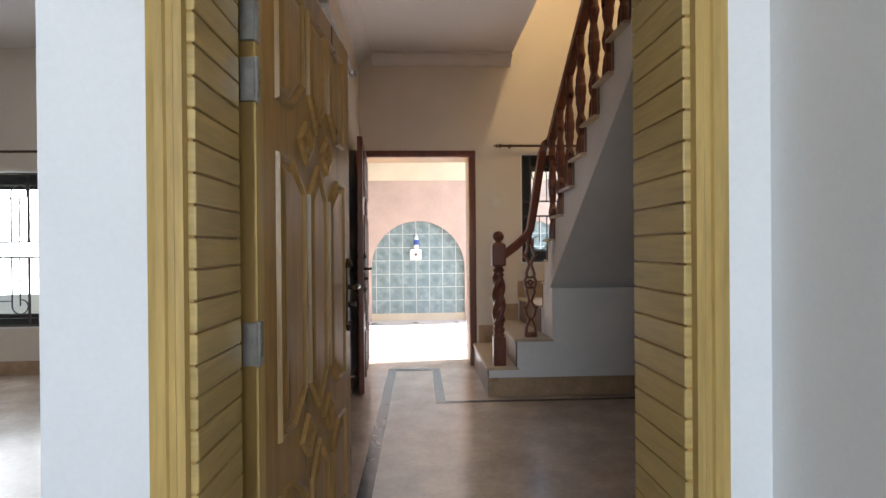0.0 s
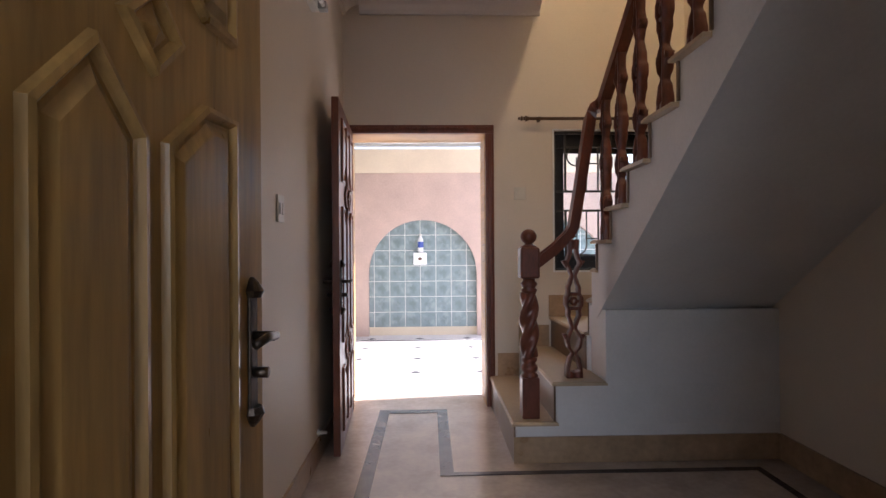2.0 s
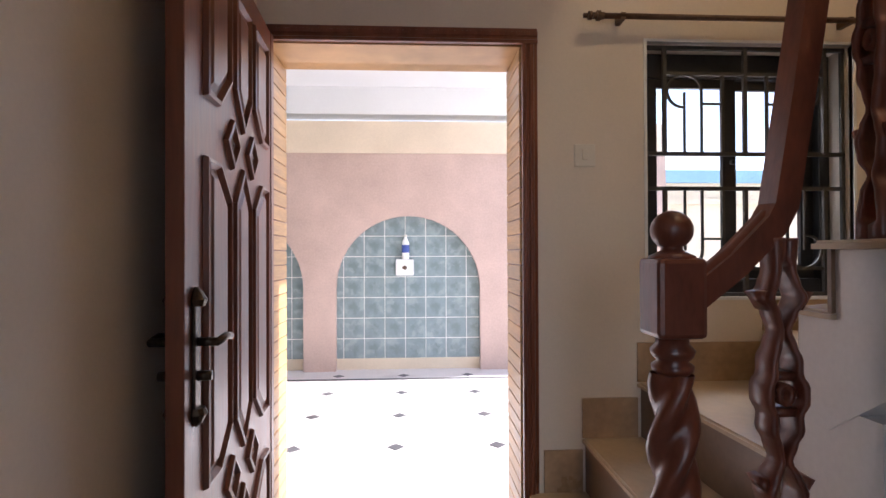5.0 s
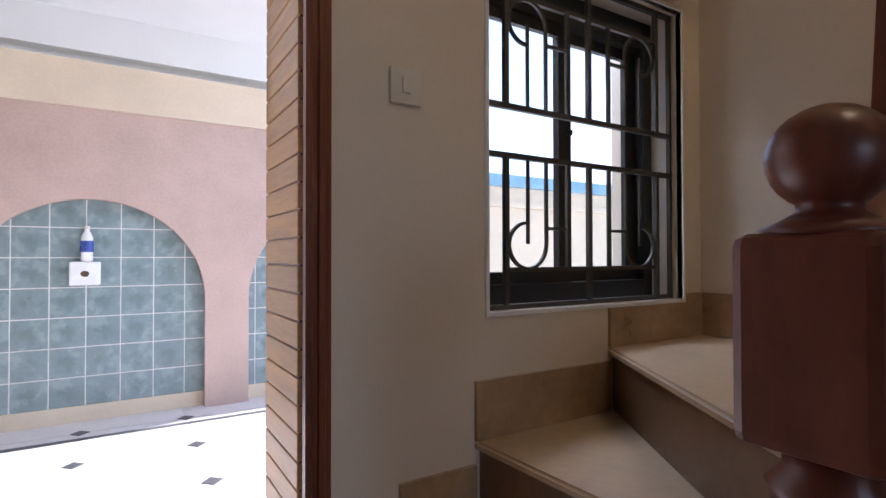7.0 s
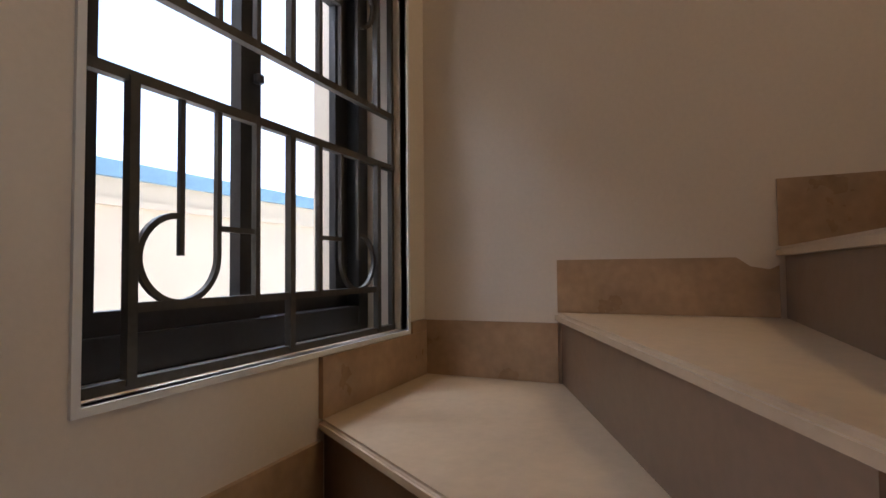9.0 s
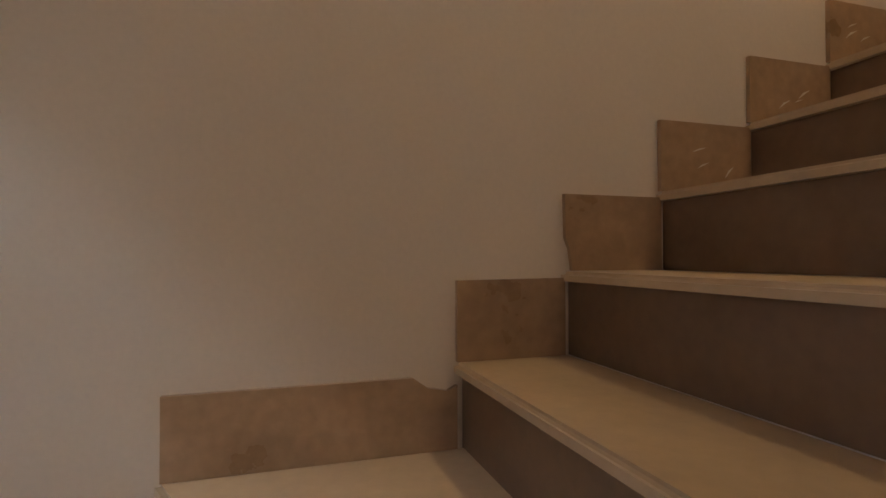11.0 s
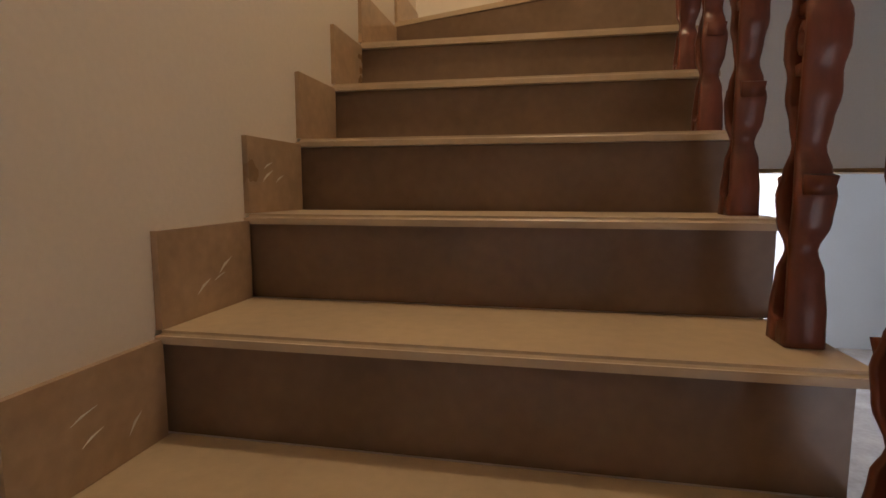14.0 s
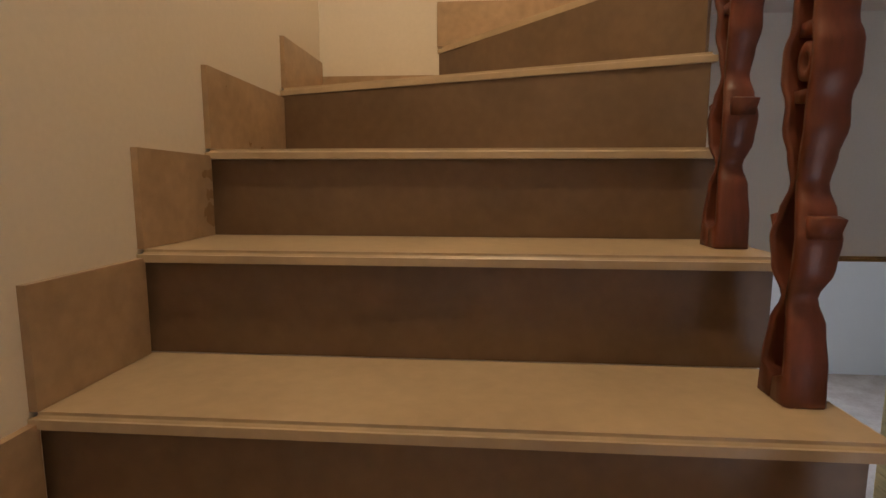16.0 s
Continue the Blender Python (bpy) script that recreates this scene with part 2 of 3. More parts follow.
# ceiling slab with a stepped cove along its edges
bm = boxes((XL - 0.15, 1.29, YF1, YB, CZ, CZ + 0.25), (-6, XL - 0.15, YF1, YB, CZ + 0.05, CZ + 0.3), (1.29, XR, YF1, 1.80, CZ, CZ + 0.25))
setting("ceiling", bm, CEIL, "white plaster hall ceiling", "ceiling")
cove = [(0, 0), (0.0, -0.10), (0.02, -0.10), (0.03, -0.075), (0.06, -0.045), (0.10, -0.025), (0.13, -0.02), (0.13, 0)]
bm = bmesh.new()
prism(bm, [(XL + u, YF1, CZ + v) for u, v in cove], (0, YB - YF1, 0))
prism(bm, [(XL + 0.13, YB - u, CZ + v) for u, v in cove], (1.29 - XL - 0.13, 0, 0))
setting("cornice", bm, CEIL, "white plaster cove moulding", "cornice")
setting("roof_slab", boxes((-0.6, XR + 0.25, YF1, YB + T, TOP, TOP + 0.2)), CEIL, "white stairwell ceiling", "ceiling")

# lobby and side room
setting("wall_lobby", boxes((1.10, 1.29, -3.0, YF0, 0, 3.1), (-6.2, -6.0, -3.0, YB, 0, 3.35), (-6.0, -1.5, -3.2, -3.0, 0, 3.1), (-1.5, 1.10, -3.2, -3.0, 2.9, 3.1)), WHITE, "white painted lobby wall", "wall")
setting("ceiling_lobby", boxes((-6.0, 1.29, -3.0, YF0, 3.1, 3.3)), CEIL, "white lobby ceiling", "ceiling")
setting("baseboard_side_room", boxes((-6.0, XL - 0.15, YB - 0.014, YB, 0, 0.13)), SKIRT, "tan marble skirting", "baseboard")

# floor inlay
bm = boxes((0.04, 0.115, YF1, 5.28, 0.0005, 0.004), (0.04, 0.545, 5.28, 5.355, 0.0005, 0.004), (0.47, 0.545, 4.20, 5.28, 0.0005, 0.004),
           (0.545, 2.20, 4.20, 4.24, 0.0005, 0.004), (2.20, 2.24, 1.9, 4.24, 0.0005, 0.004))
setting("floor_inlay", bm, STRIP, "dark stone border inlaid in the floor", "floor inlay")

# skirtings of the hall
FYB = 4.349
setting("baseboard", boxes((XL, XL + 0.014, YF1, YB, 0.004, 0.13), (XR - 0.014, XR, 1.9, FYB - 0.013, 0.004, 0.15), (0.89, XR - 0.014, FYB - 0.013, FYB, 0.004, 0.15)), SKIRT, "brown marble skirting", "baseboard")


# ---- staircase ----
stairs = thing("staircase", (1.8, 3.5, 0), "winding stair with beige marble treads and white plaster side", "staircase")
NY = [4.502, 4.259, 4.010, 3.745, 3.475, 3.230, 3.000, 2.767]   # noses of the straight steps
NZ = [1.265 + 0.179 * i for i in range(len(NY))]
SX = 1.405
FY = 4.35                                                 # front of the lower steps
lower = [  # plan of each lower step and its tread height
    ([(0.90, FY), (XR, FY), (XR, YB), (0.90, YB)], 0.235),
    ([(1.13, FY), (XR, FY), (XR, YB), (1.13, YB)], 0.46),
    ([(1.40, 4.62), (XR, 4.62), (XR, YB), (1.37, YB)], 0.69),
    ([(1.425, 4.67), (XR, 4.67), (XR, YB), (1.925, YB)], 0.895),
    ([(1.435, 4.60), (1.435, 4.45), (XR, 4.45), (XR, 5.005)], 1.09),
]
upper = [
    ([(SX, 2.675), (XR, 2.33), (XR, 1.97), (SX, 1.97)], NZ[-1] + 0.193),
    ([(SX, 2.675), (2.0, 1.97), (SX, 1.97)], NZ[-1] + 0.385),
]


# plaster body: lower blocks and the sawtooth flight with its sloping soffit
z0 = 0.0
for poly, z in lower[:2]:
    part("stair_base", prism(bmesh.new(), [(x, y, z0) for x, y in poly], (0, 0, z - 0.0225 - z0)), STAIRWHITE, stairs, "white plastered base of the stair")
    z0 = z - 0.0225
part("stair_base", boxes((1.424, XR, FY + 0.002, 4.66, z0, 0.862)), STAIRWHITE, stairs)
for poly, z in lower[2:]:
    part("stair_base", prism(bmesh.new(), [(x, y, z0) for x, y in poly], (0, 0, z - 0.0225 - z0)), STAIRWHITE, stairs)
saw = [(4.50, 0.80), (4.595, 0.80), (4.595, 1.0715)]
prev = 1.0715
for y, z in zip(NY, NZ):
    saw += [(y - 0.02, prev), (y - 0.02, z - 0.0225)]
    prev = z - 0.0225
saw += [(2.675, prev), (2.675, 2.12)]
bm = bmesh.new()
prism(bm, [(SX + 0.015, y, z) for y, z in saw], (XR - SX - 0.015, 0, 0))
part("stair_flight", bm, STAIRWHITE, stairs, "white plastered flight with sloping soffit")
bm = bmesh.new()
zz = 2.30
for poly, z in upper:
    prism(bm, [(x, y, zz) for x, y in poly], (0, 0, z - 0.0225 - zz))
    zz = z - 0.0225
part("stair_head", bm, STAIRWHITE, stairs)

# treads and risers
ri = random.Random(4)


def tread(poly, z):
    bm = bmesh.new()
    prism(bm, [(x, y, z - 0.021) for x, y in poly], (0, 0, 0.021))
    es = [e for e in bm.edges if e.verts[0].co.z > z - 0.001 and e.verts[1].co.z > z - 0.001]
    bmesh.ops.bevel(bm, geom=es, offset=0.008, segments=3, affect='EDGES')
    return part("tread", bm, MARBLE, stairs)


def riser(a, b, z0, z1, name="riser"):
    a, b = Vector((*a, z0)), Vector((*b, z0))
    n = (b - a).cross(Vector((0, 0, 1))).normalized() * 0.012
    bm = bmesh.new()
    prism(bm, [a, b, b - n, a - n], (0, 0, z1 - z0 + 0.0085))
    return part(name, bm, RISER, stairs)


tread([(0.88, FY - 0.02), (1.145, FY - 0.02), (1.145, YB), (0.88, YB)], 0.235)
tread([(1.108, FY - 0.02), (1.425, FY - 0.02), (1.405, YB), (1.108, YB)], 0.46)
tread([(1.38, 4.64), (1.46, 4.71), (1.94, YB), (1.345, YB)], 0.69)
tread([(1.405, 4.67), (1.42, 4.59), (XR, 5.01), (XR, YB), (1.895, YB)], 0.9)
tread([(1.412, 4.60), (1.405, 4.47), (XR, 4.47), (XR, 5.035)], 1.095)
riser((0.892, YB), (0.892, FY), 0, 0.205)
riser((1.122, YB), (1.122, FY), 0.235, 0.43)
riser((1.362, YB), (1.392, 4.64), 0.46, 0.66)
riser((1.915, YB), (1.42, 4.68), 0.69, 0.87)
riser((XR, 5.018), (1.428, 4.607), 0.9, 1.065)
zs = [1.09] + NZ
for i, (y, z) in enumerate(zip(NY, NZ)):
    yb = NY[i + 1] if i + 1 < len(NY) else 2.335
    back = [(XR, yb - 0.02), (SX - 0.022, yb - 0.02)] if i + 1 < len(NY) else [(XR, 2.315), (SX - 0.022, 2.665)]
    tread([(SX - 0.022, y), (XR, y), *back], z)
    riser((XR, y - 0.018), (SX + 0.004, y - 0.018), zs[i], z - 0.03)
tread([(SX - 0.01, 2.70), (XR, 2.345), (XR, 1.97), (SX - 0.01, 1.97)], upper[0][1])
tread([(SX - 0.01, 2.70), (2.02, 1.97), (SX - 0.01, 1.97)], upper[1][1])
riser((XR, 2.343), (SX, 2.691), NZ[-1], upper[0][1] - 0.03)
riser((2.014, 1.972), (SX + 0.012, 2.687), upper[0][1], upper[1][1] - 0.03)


# stepped marble skirting on the walls, tile by tile
def skirting(x0, x1, y0, y1, z0, z1, chip=0):
    bm = bmesh.new()
    if x1 - x0 > y1 - y0:
        pts = [(x0, y0, z0), (x1, y0, z0), (x1, y0, z1), (x0, y0, z1)]
        prism(bm, pts, (0, y1 - y0, 0))
    else:
        if chip == 1:      # broken low corner
            pts = [(x0, y0, z0), (x0, y1 - 0.018, z0), (x0, y1 - 0.012, z0 + 0.045), (x0, y1 - 0.002, z0 + 0.07), (x0, y1, z1), (x0, y0, z1)]
        elif chip == 2:    # broken top corner
            pts = [(x0, y0, z0), (x0, y1, z0), (x0, y1, z1), (x0, y0 + 0.09, z1), (x0, y0 + 0.06, z1 - 0.022), (x0, y0 + 0.02, z1 - 0.03), (x0, y0, z1 - 0.02)]
        else:
            k = ri.uniform(-0.003, 0.003)
            pts = [(x0, y0, z0), (x0, y1, z0), (x0, y1, z1 + k), (x0, y0, z1)]
        prism(bm, pts, (x1 - x0, 0, 0))
    return part("skirting_tile", bm, SKIRT, stairs)


SH = 0.145
skirting(0.945, 1.108, YB - 0.012, YB, 0.236, 0.236 + SH + 0.03)
skirting(1.108, 1.345, YB - 0.012, YB, 0.461, 0.461 + SH + 0.02)
skirting(1.345, 1.895, YB - 0.012, YB, 0.691, 0.691 + SH + 0.02)
skirting(1.895, XR - 0.012, YB - 0.012, YB, 0.901, WZ0 - 0.013)
skirting(WX1 + 0.013, XR - 0.012, YB - 0.012, YB, WZ0 - 0.0125, 1.066)
skirting(XR - 0.012, XR, 5.025, YB - 0.012, 0.901, 0.901 + SH + 0.02)
skirting(XR - 0.012, XR, 4.498, 5.025, 1.096, 1.096 + SH, 2)
for i, (y, z) in enumerate(zip(NY, NZ)):
    yb = NY[i + 1] if i + 1 < len(NY) else 2.335
    skirting(XR - 0.012, XR, yb - 0.004, y - 0.004, z + 0.001, z + SH + 0.02, 1 if i == 1 else 0)
# pale scratches on three of the tiles
for i in (2, 3, 4):
    for k in range(3):
        y, z = NY[i + 1] + ri.uniform(0.03, 0.15), NZ[i] + ri.uniform(0.06, 0.12)
        dy, dz = ri.uniform(0.02, 0.05), ri.uniform(0.01, 0.03)
        bm = prism(bmesh.new(), [(XR - 0.0128, y, z), (XR - 0.0128, y + dy, z - dz), (XR - 0.0128, y + dy * 0.6, z - dz * 0.35)], (0.0016, 0, 0))
        part("scratch", bm, PLASTIC, stairs, "pale scratch")
skirting(XR - 0.012, XR, 1.982, 2.335, upper[0][1] + 0.001, upper[0][1] + SH)
skirting(2.02, XR - 0.012, 1.97, 1.982, upper[0][1] + 0.001, upper[0][1] + 0.10)
skirting(SX, 2.02, 1.97, 1.982, upper[1][1] + 0.001, upper[1][1] + SH)


# ---- railing ----
rail = thing("stair_railing", (1.0, 4.45, 0.235), "carved red mahogany stair railing with ball-topped newel", "railing")

# newel: square foot, turned rings, twisted shaft, square head, ball
NX, NYW = 1.0, 4.437
newel = part("newel_post", boxes((NX - 0.05, NX + 0.05, NYW - 0.05, NYW + 0.05, 0.236, 0.47), bevel=0.006), CARVED, rail, "carved mahogany newel post")
part("turned_ring", lathe(bmesh.new(), [(0.048, 0.468), (0.05, 0.48), (0.036, 0.495), (0.046, 0.51), (0.05, 0.525), (0.046, 0.54), (0.034, 0.55), (0.045, 0.565), (0.045, 0.58), (0.03, 0.59)], NX, NYW), CARVED, newel, smooth=True)
part("turned_ring", lathe(bmesh.new(), [(0.03, 0.955), (0.045, 0.968), (0.047, 0.98), (0.034, 0.99), (0.045, 1.0), (0.05, 1.015), (0.036, 1.03), (0.036, 1.05)], NX, NYW), CARVED, newel, smooth=True)
bm = bmesh.new()
rings = []
for i in range(61):
    f = i / 60
    z = 0.588 + 0.375 * f
    w = 0.042 + 0.006 * math.sin(math.pi * f)
    rings.append([bm.verts.new((NX + (w + 0.011 * math.cos(3 * a)) * math.cos(a + 5.2 * f), NYW + (w + 0.011 * math.cos(3 * a)) * math.sin(a + 5.2 * f), z)) for a in [2 * math.pi * k / 24 for k in range(24)]])
for a, b in zip(rings, rings[1:]):
    for k in range(24):
        bm.faces.new((a[k], a[(k + 1) % 24], b[(k + 1) % 24], b[k]))
part("twisted_shaft", bm, CARVED, newel, "spirally twisted shaft", smooth=True)
part("head_block", boxes((NX - 0.056, NX + 0.056, NYW - 0.056, NYW + 0.056, 1.045, 1.225), bevel=0.012), CARVED, newel)
bm = lathe(bmesh.new(), [(0.05, 1.222), (0.052, 1.228), (0.036, 1.236), (0.024, 1.243), (0.024, 1.25)] +
           [(max(0.003, 0.047 * math.sin(math.pi * k / 14)), 1.288 - 0.045 * math.cos(math.pi * k / 14)) for k in range(3, 15)], NX, NYW, 28)
part("ball", bm, CARVED, newel, "polished ball finial", smooth=True)

# handrail
RY = [(y - 0.02, z) for y, z in zip(NY, NZ)]
RX = 1.437
hand = [(1.04, 4.44, 1.13), (1.15, 4.452, 1.21), (1.245, 4.46, 1.30), (1.27, 4.46, 1.345), (1.31, 4.462, 1.58), (1.375, 4.465, 1.98), (1.385, 4.465, 2.02), (1.40, 4.46, 2.045), (1.43, 4.44, 2.055), (RX, 4.40, 2.075)]
for k in range(1, 9):
    y = 4.40 - k * 0.225
    hand.append((RX, y, 2.075 + k * 0.225 * 0.735))
bm = sweep(bmesh.new(), hand, 0.062, 0.058)
part("handrail", bm, CARVED, rail, "polished mahogany handrail")
bm = sweep(bmesh.new(), [(p[0], p[1], p[2] + 0.028) for p in hand], 0.046, 0.03, 8)
part("handrail_cap", bm, CARVED, rail, smooth=True)


def baluster_mesh(height):
    """Two carved strands that part and meet up the post, thick in depth, with a pierced rose in the middle and small horns."""
    bm = bmesh.new()
    D = 0.036
    nodes = [(0.0, 0.042, 1), (0.06, 0.040, 1), (0.13, 0.030, 0), (0.175, 0.011, 0), (0.225, 0.036, 0), (0.275, 0.043, 0), (0.315, 0.030, 0), (0.36, 0.012, 0), (0.405, 0.022, 0),
             (0.45, 0.036, 0), (0.49, 0.034, 0), (0.53, 0.047, 0), (0.575, 0.047, 0), (0.61, 0.034, 0), (0.65, 0.034, 0), (0.695, 0.022, 0), (0.735, 0.012, 0), (0.78, 0.024, 0), (0.83, 0.044, 0), (0.87, 0.030, 0), (0.91, 0.022, 0), (1.0, 0.026, 1)]
    n = 80
    for s in (-1, 1):
        prev = None
        for i in range(n + 1):
            f = i / n
            for (fa, wa, _), (fb, wb, _) in zip(nodes, nodes[1:]):
                if fa <= f <= fb:
                    u = (f - fa) / (fb - fa)
                    u = u * u * (3 - 2 * u)
                    w = wa + (wb - wa) * u
                    break
            t = 0.0125 if w > 0.016 else 0.011
            outer, inner = s * (w + 0.006), s * max(-0.001, w - t)
            if f < 0.05 or f > 0.93:
                inner = 0.0
            d = D * (0.60 + 0.44 * min(1, w / 0.045))
            z = f * height
            c = 0.006
            ring = [(outer, -d + c), (outer, d - c), (outer - s * c, d), (inner + s * 0.002, d), (inner, d - c), (inner, -d + c), (inner + s * 0.002, -d), (outer - s * c, -d)]
            ring = [bm.verts.new((a, b, z)) for a, b in ring]
            if prev:
                for k in range(8):
                    bm.faces.new((prev[k], prev[(k + 1) % 8], ring[(k + 1) % 8], ring[k]))
            else:
                bm.faces.new(ring)
            prev = ring
        bm.faces.new(prev[::-1])
        for f in (0.285, 0.82):
            z = f * height
            prism(bm, [(s * 0.040, -0.026, z - 0.02), (s * 0.066, -0.026, z + 0.018), (s * 0.044, -0.026, z + 0.022)], (0, 0.052, 0))
    # pierced rose
    zc = 0.552 * height
    seg = 18
    for r0, r1, d in ((0.010, 0.021, 0.026),):
        rows = []
        for k in range(seg):
            a = 2 * math.pi * k / seg
            ca, sa = math.cos(a), math.sin(a)
            rows.append([bm.verts.new((r * ca, y, zc + 1.15 * r * sa)) for r, y in ((r0, -d), (r1, -d), (r1, d), (r0, d))])
        for k in range(seg):
            a, b = rows[k], rows[(k + 1) % seg]
            for j in range(4):
                bm.faces.new((a[j], a[(j + 1) % 4], b[(j + 1) % 4], b[j]))
    for f in (0.50, 0.604):
        box(bm, -0.034, 0.034, -0.024, 0.024, f * height - 0.008, f * height + 0.008)
    box(bm, -0.03, -0.018, -0.02, 0.02, zc - 0.007, zc + 0.007)
    box(bm, 0.018, 0.03, -0.02, 0.02, zc - 0.007, zc + 0.007)
    return bm


first = part("baluster", baluster_mesh(0.735), CARVED, rail, "pierced carved baluster", smooth=True)
first.matrix_world = Matrix.Translation((1.265, 4.455, 0.461)) @ Matrix.Diagonal((1, 1, 1.10, 1))
flight = None
for y, z in list(zip(NY, NZ))[:-1]:
    m = Matrix.Translation((RX, y - 0.13, z + 0.001)) @ Matrix.Rotation(radians(90), 4, 'Z') @ Matrix.Diagonal((0.76, 0.74, 1, 1))
    if flight is None:
        flight = part("baluster", baluster_mesh(0.80), CARVED, rail, smooth=True)
        ob = flight
    else:
        ob = new("baluster", flight.data)
        ob.parent = rail
        ob.matrix_parent_inverse = rail.matrix_world.inverted()
    ob.matrix_world = m


# ---- panelled doors ----
def leaf(name, label, width, height, slab, frame_m, edge_m, handle_side):
    """A door leaf in its own plane: x along the width from the hinge, y through the thickness, z up."""
    door = thing(name, (0, 0, 0), label, "door")
    th = 0.042
    part("slab", boxes((0, width, -th / 2, th / 2, 0, height), bevel=0.003), slab, door)
    part("hinge_edge", boxes((0.0, 0.045, -th / 2 - 0.003, th / 2 + 0.003, 0.001, height - 0.001)), edge_m, door)
    cols = [(0.13, 0.36), (0.40, 0.60), (0.64, 0.87)]
    polys = []
    for c, (a, b) in enumerate(cols):
        m = (a + b) / 2
        for lo, hi, cutl, cuth in ((0.05, 0.235, 0, 1), (0.305, 0.70, 1, 1), (0.77, 0.955, 1, 0)):
            d = 0.045
            if c == 1:
                p = [(a, lo + (d if cutl else 0))] + ([(m, lo - 0.01)] if cutl else []) + [(b, lo + (d if cutl else 0)), (b, hi - (d if cuth else 0))] + ([(m, hi + 0.01)] if cuth else []) + [(a, hi - (d if cuth else 0))]
            elif c == 0:
                p = [(a, lo)] + ([(m, lo), (b, lo + d)] if cutl else [(b, lo)]) + ([(b, hi - d), (m, hi)] if cuth else [(b, hi)]) + [(a, hi)]
            else:
                p = ([(a, lo + d), (m, lo)] if cutl else [(a, lo)]) + [(b, lo), (b, hi)] + ([(m, hi), (a, hi - d)] if cuth else [(a, hi)])
            polys.append(p)
    for v in (0.27, 0.735):
        for u in (0.38, 0.62):
            polys.append([(u - 0.075, v), (u, v - 0.036), (u + 0.075, v), (u, v + 0.036)])
    for p in polys:
        pts = [Vector((u * width, v * height)) for u, v in p]
        c = sum(pts, Vector((0, 0))) / len(pts)

        def inset(d):
            out = []
            n = len(pts)
            for i in range(n):
                a, b, e = pts[i - 1], pts[i], pts[(i + 1) % n]
                d1, d2 = (b - a).normalized(), (e - b).normalized()
                n1, n2 = Vector((-d1.y, d1.x)), Vector((-d2.y, d2.x))
                k = (n1 + n2)
                k = k / max(0.35, k.dot(n1))
                out.append(b + k * d)
            return out

        bm = bmesh.new()
        for side in (-1, 1):
            rings = []
            for d, h in ((0.0, 0.0), (0.004, 0.013), (0.014, 0.015), (0.02, 0.006), (0.024, 0.001), (0.032, 0.002), (0.05, 0.011), (0.054, 0.0115)):
                rings.append([bm.verts.new((q.x, side * (th / 2 + h), q.y)) for q in inset(d)])
            for r, s in zip(rings, rings[1:]):
                for k in range(len(r)):
                    bm.faces.new((r[k], r[(k + 1) % len(r)], s[(k + 1) % len(s)], s[k]))
            bm.faces.new(rings[-1])
        part("panel", bm, frame_m, door)
    # lock plate, lever and cylinder on both faces
    hx = width - 0.065
    hz = 0.47 * height
    for side in (-1, 1):
        y = side * (th / 2 + 0.004)
        bm = boxes((hx - 0.02, hx + 0.02, y - 0.004, y + 0.004, hz - 0.13, hz + 0.12), bevel=0.003)
        lathe(bm, [(0.02, hz + 0.115), (0.026, hz + 0.13), (0.014, hz + 0.15), (0.004, hz + 0.16)], hx, y, 12)
        lathe(bm, [(0.004, hz - 0.17), (0.014, hz - 0.16), (0.026, hz - 0.14), (0.02, hz - 0.125)], hx, y, 12)
        plate = part("lock_plate", bm, BRASS, door, "ornate dark metal lock plate", smooth=False)
        bm = sweep(bmesh.new(), [(hx, y, hz + 0.03), (hx, y + side * 0.05, hz + 0.03)], 0.022, 0.022, 10)
        sweep(bm, [(hx + 0.008, y + side * 0.05, hz + 0.03), (hx - 0.05, y + side * 0.055, hz + 0.036), (hx - 0.10, y + side * 0.05, hz + 0.028)], 0.018, 0.02, 8)
        part("lever", bm, BRASS, plate, smooth=True)
        bm = sweep(bmesh.new(), [(hx, y, hz - 0.05), (hx, y + side * 0.035, hz - 0.05)], 0.024, 0.024, 12)
        part("cylinder", bm, BRASS, plate, smooth=True)
    for z in (0.955, 1.63, 1.785):
        bm = boxes((-0.012, 0.032, -th / 2 - 0.006, -th / 2 - 0.003, z - 0.055, z + 0.055), (-0.012, 0.0, -th / 2 - 0.006, th / 2 - 0.01, z - 0.055, z + 0.055))
        sweep(bm, [(-0.004, -th / 2 - 0.007, z - 0.058), (-0.004, -th / 2 - 0.007, z + 0.058)], 0.012, 0.012, 8)
        for dz in (-0.035, 0, 0.035):
            sweep(bm, [(0.018, -th / 2 - 0.005, z + dz), (0.018, -th / 2 - 0.0085, z + dz)], 0.008, 0.008, 6)
        part("hinge", bm, STEEL, door, "steel butt hinge")
    return door


front_leaf = leaf("front_door", "open varnished wooden door with carved diamond panels", 1.10, 2.11, OAKD, OAKD, OAK, 1)
front_leaf.matrix_world = Matrix.Translation((FX0 + 0.03, YF1 + 0.035, 0.008)) @ Matrix.Rotation(radians(85.3), 4, 'Z')
back_leaf = leaf("back_door", "open red-brown wooden door with carved panels", 0.94, 2.11, REDWOOD, REDWOOD, REDWOOD, 1)
back_leaf.matrix_world = Matrix.Translation((DX0 + 0.03, YB - 0.03, 0.008)) @ Matrix.Rotation(radians(-86.5), 4, 'Z')

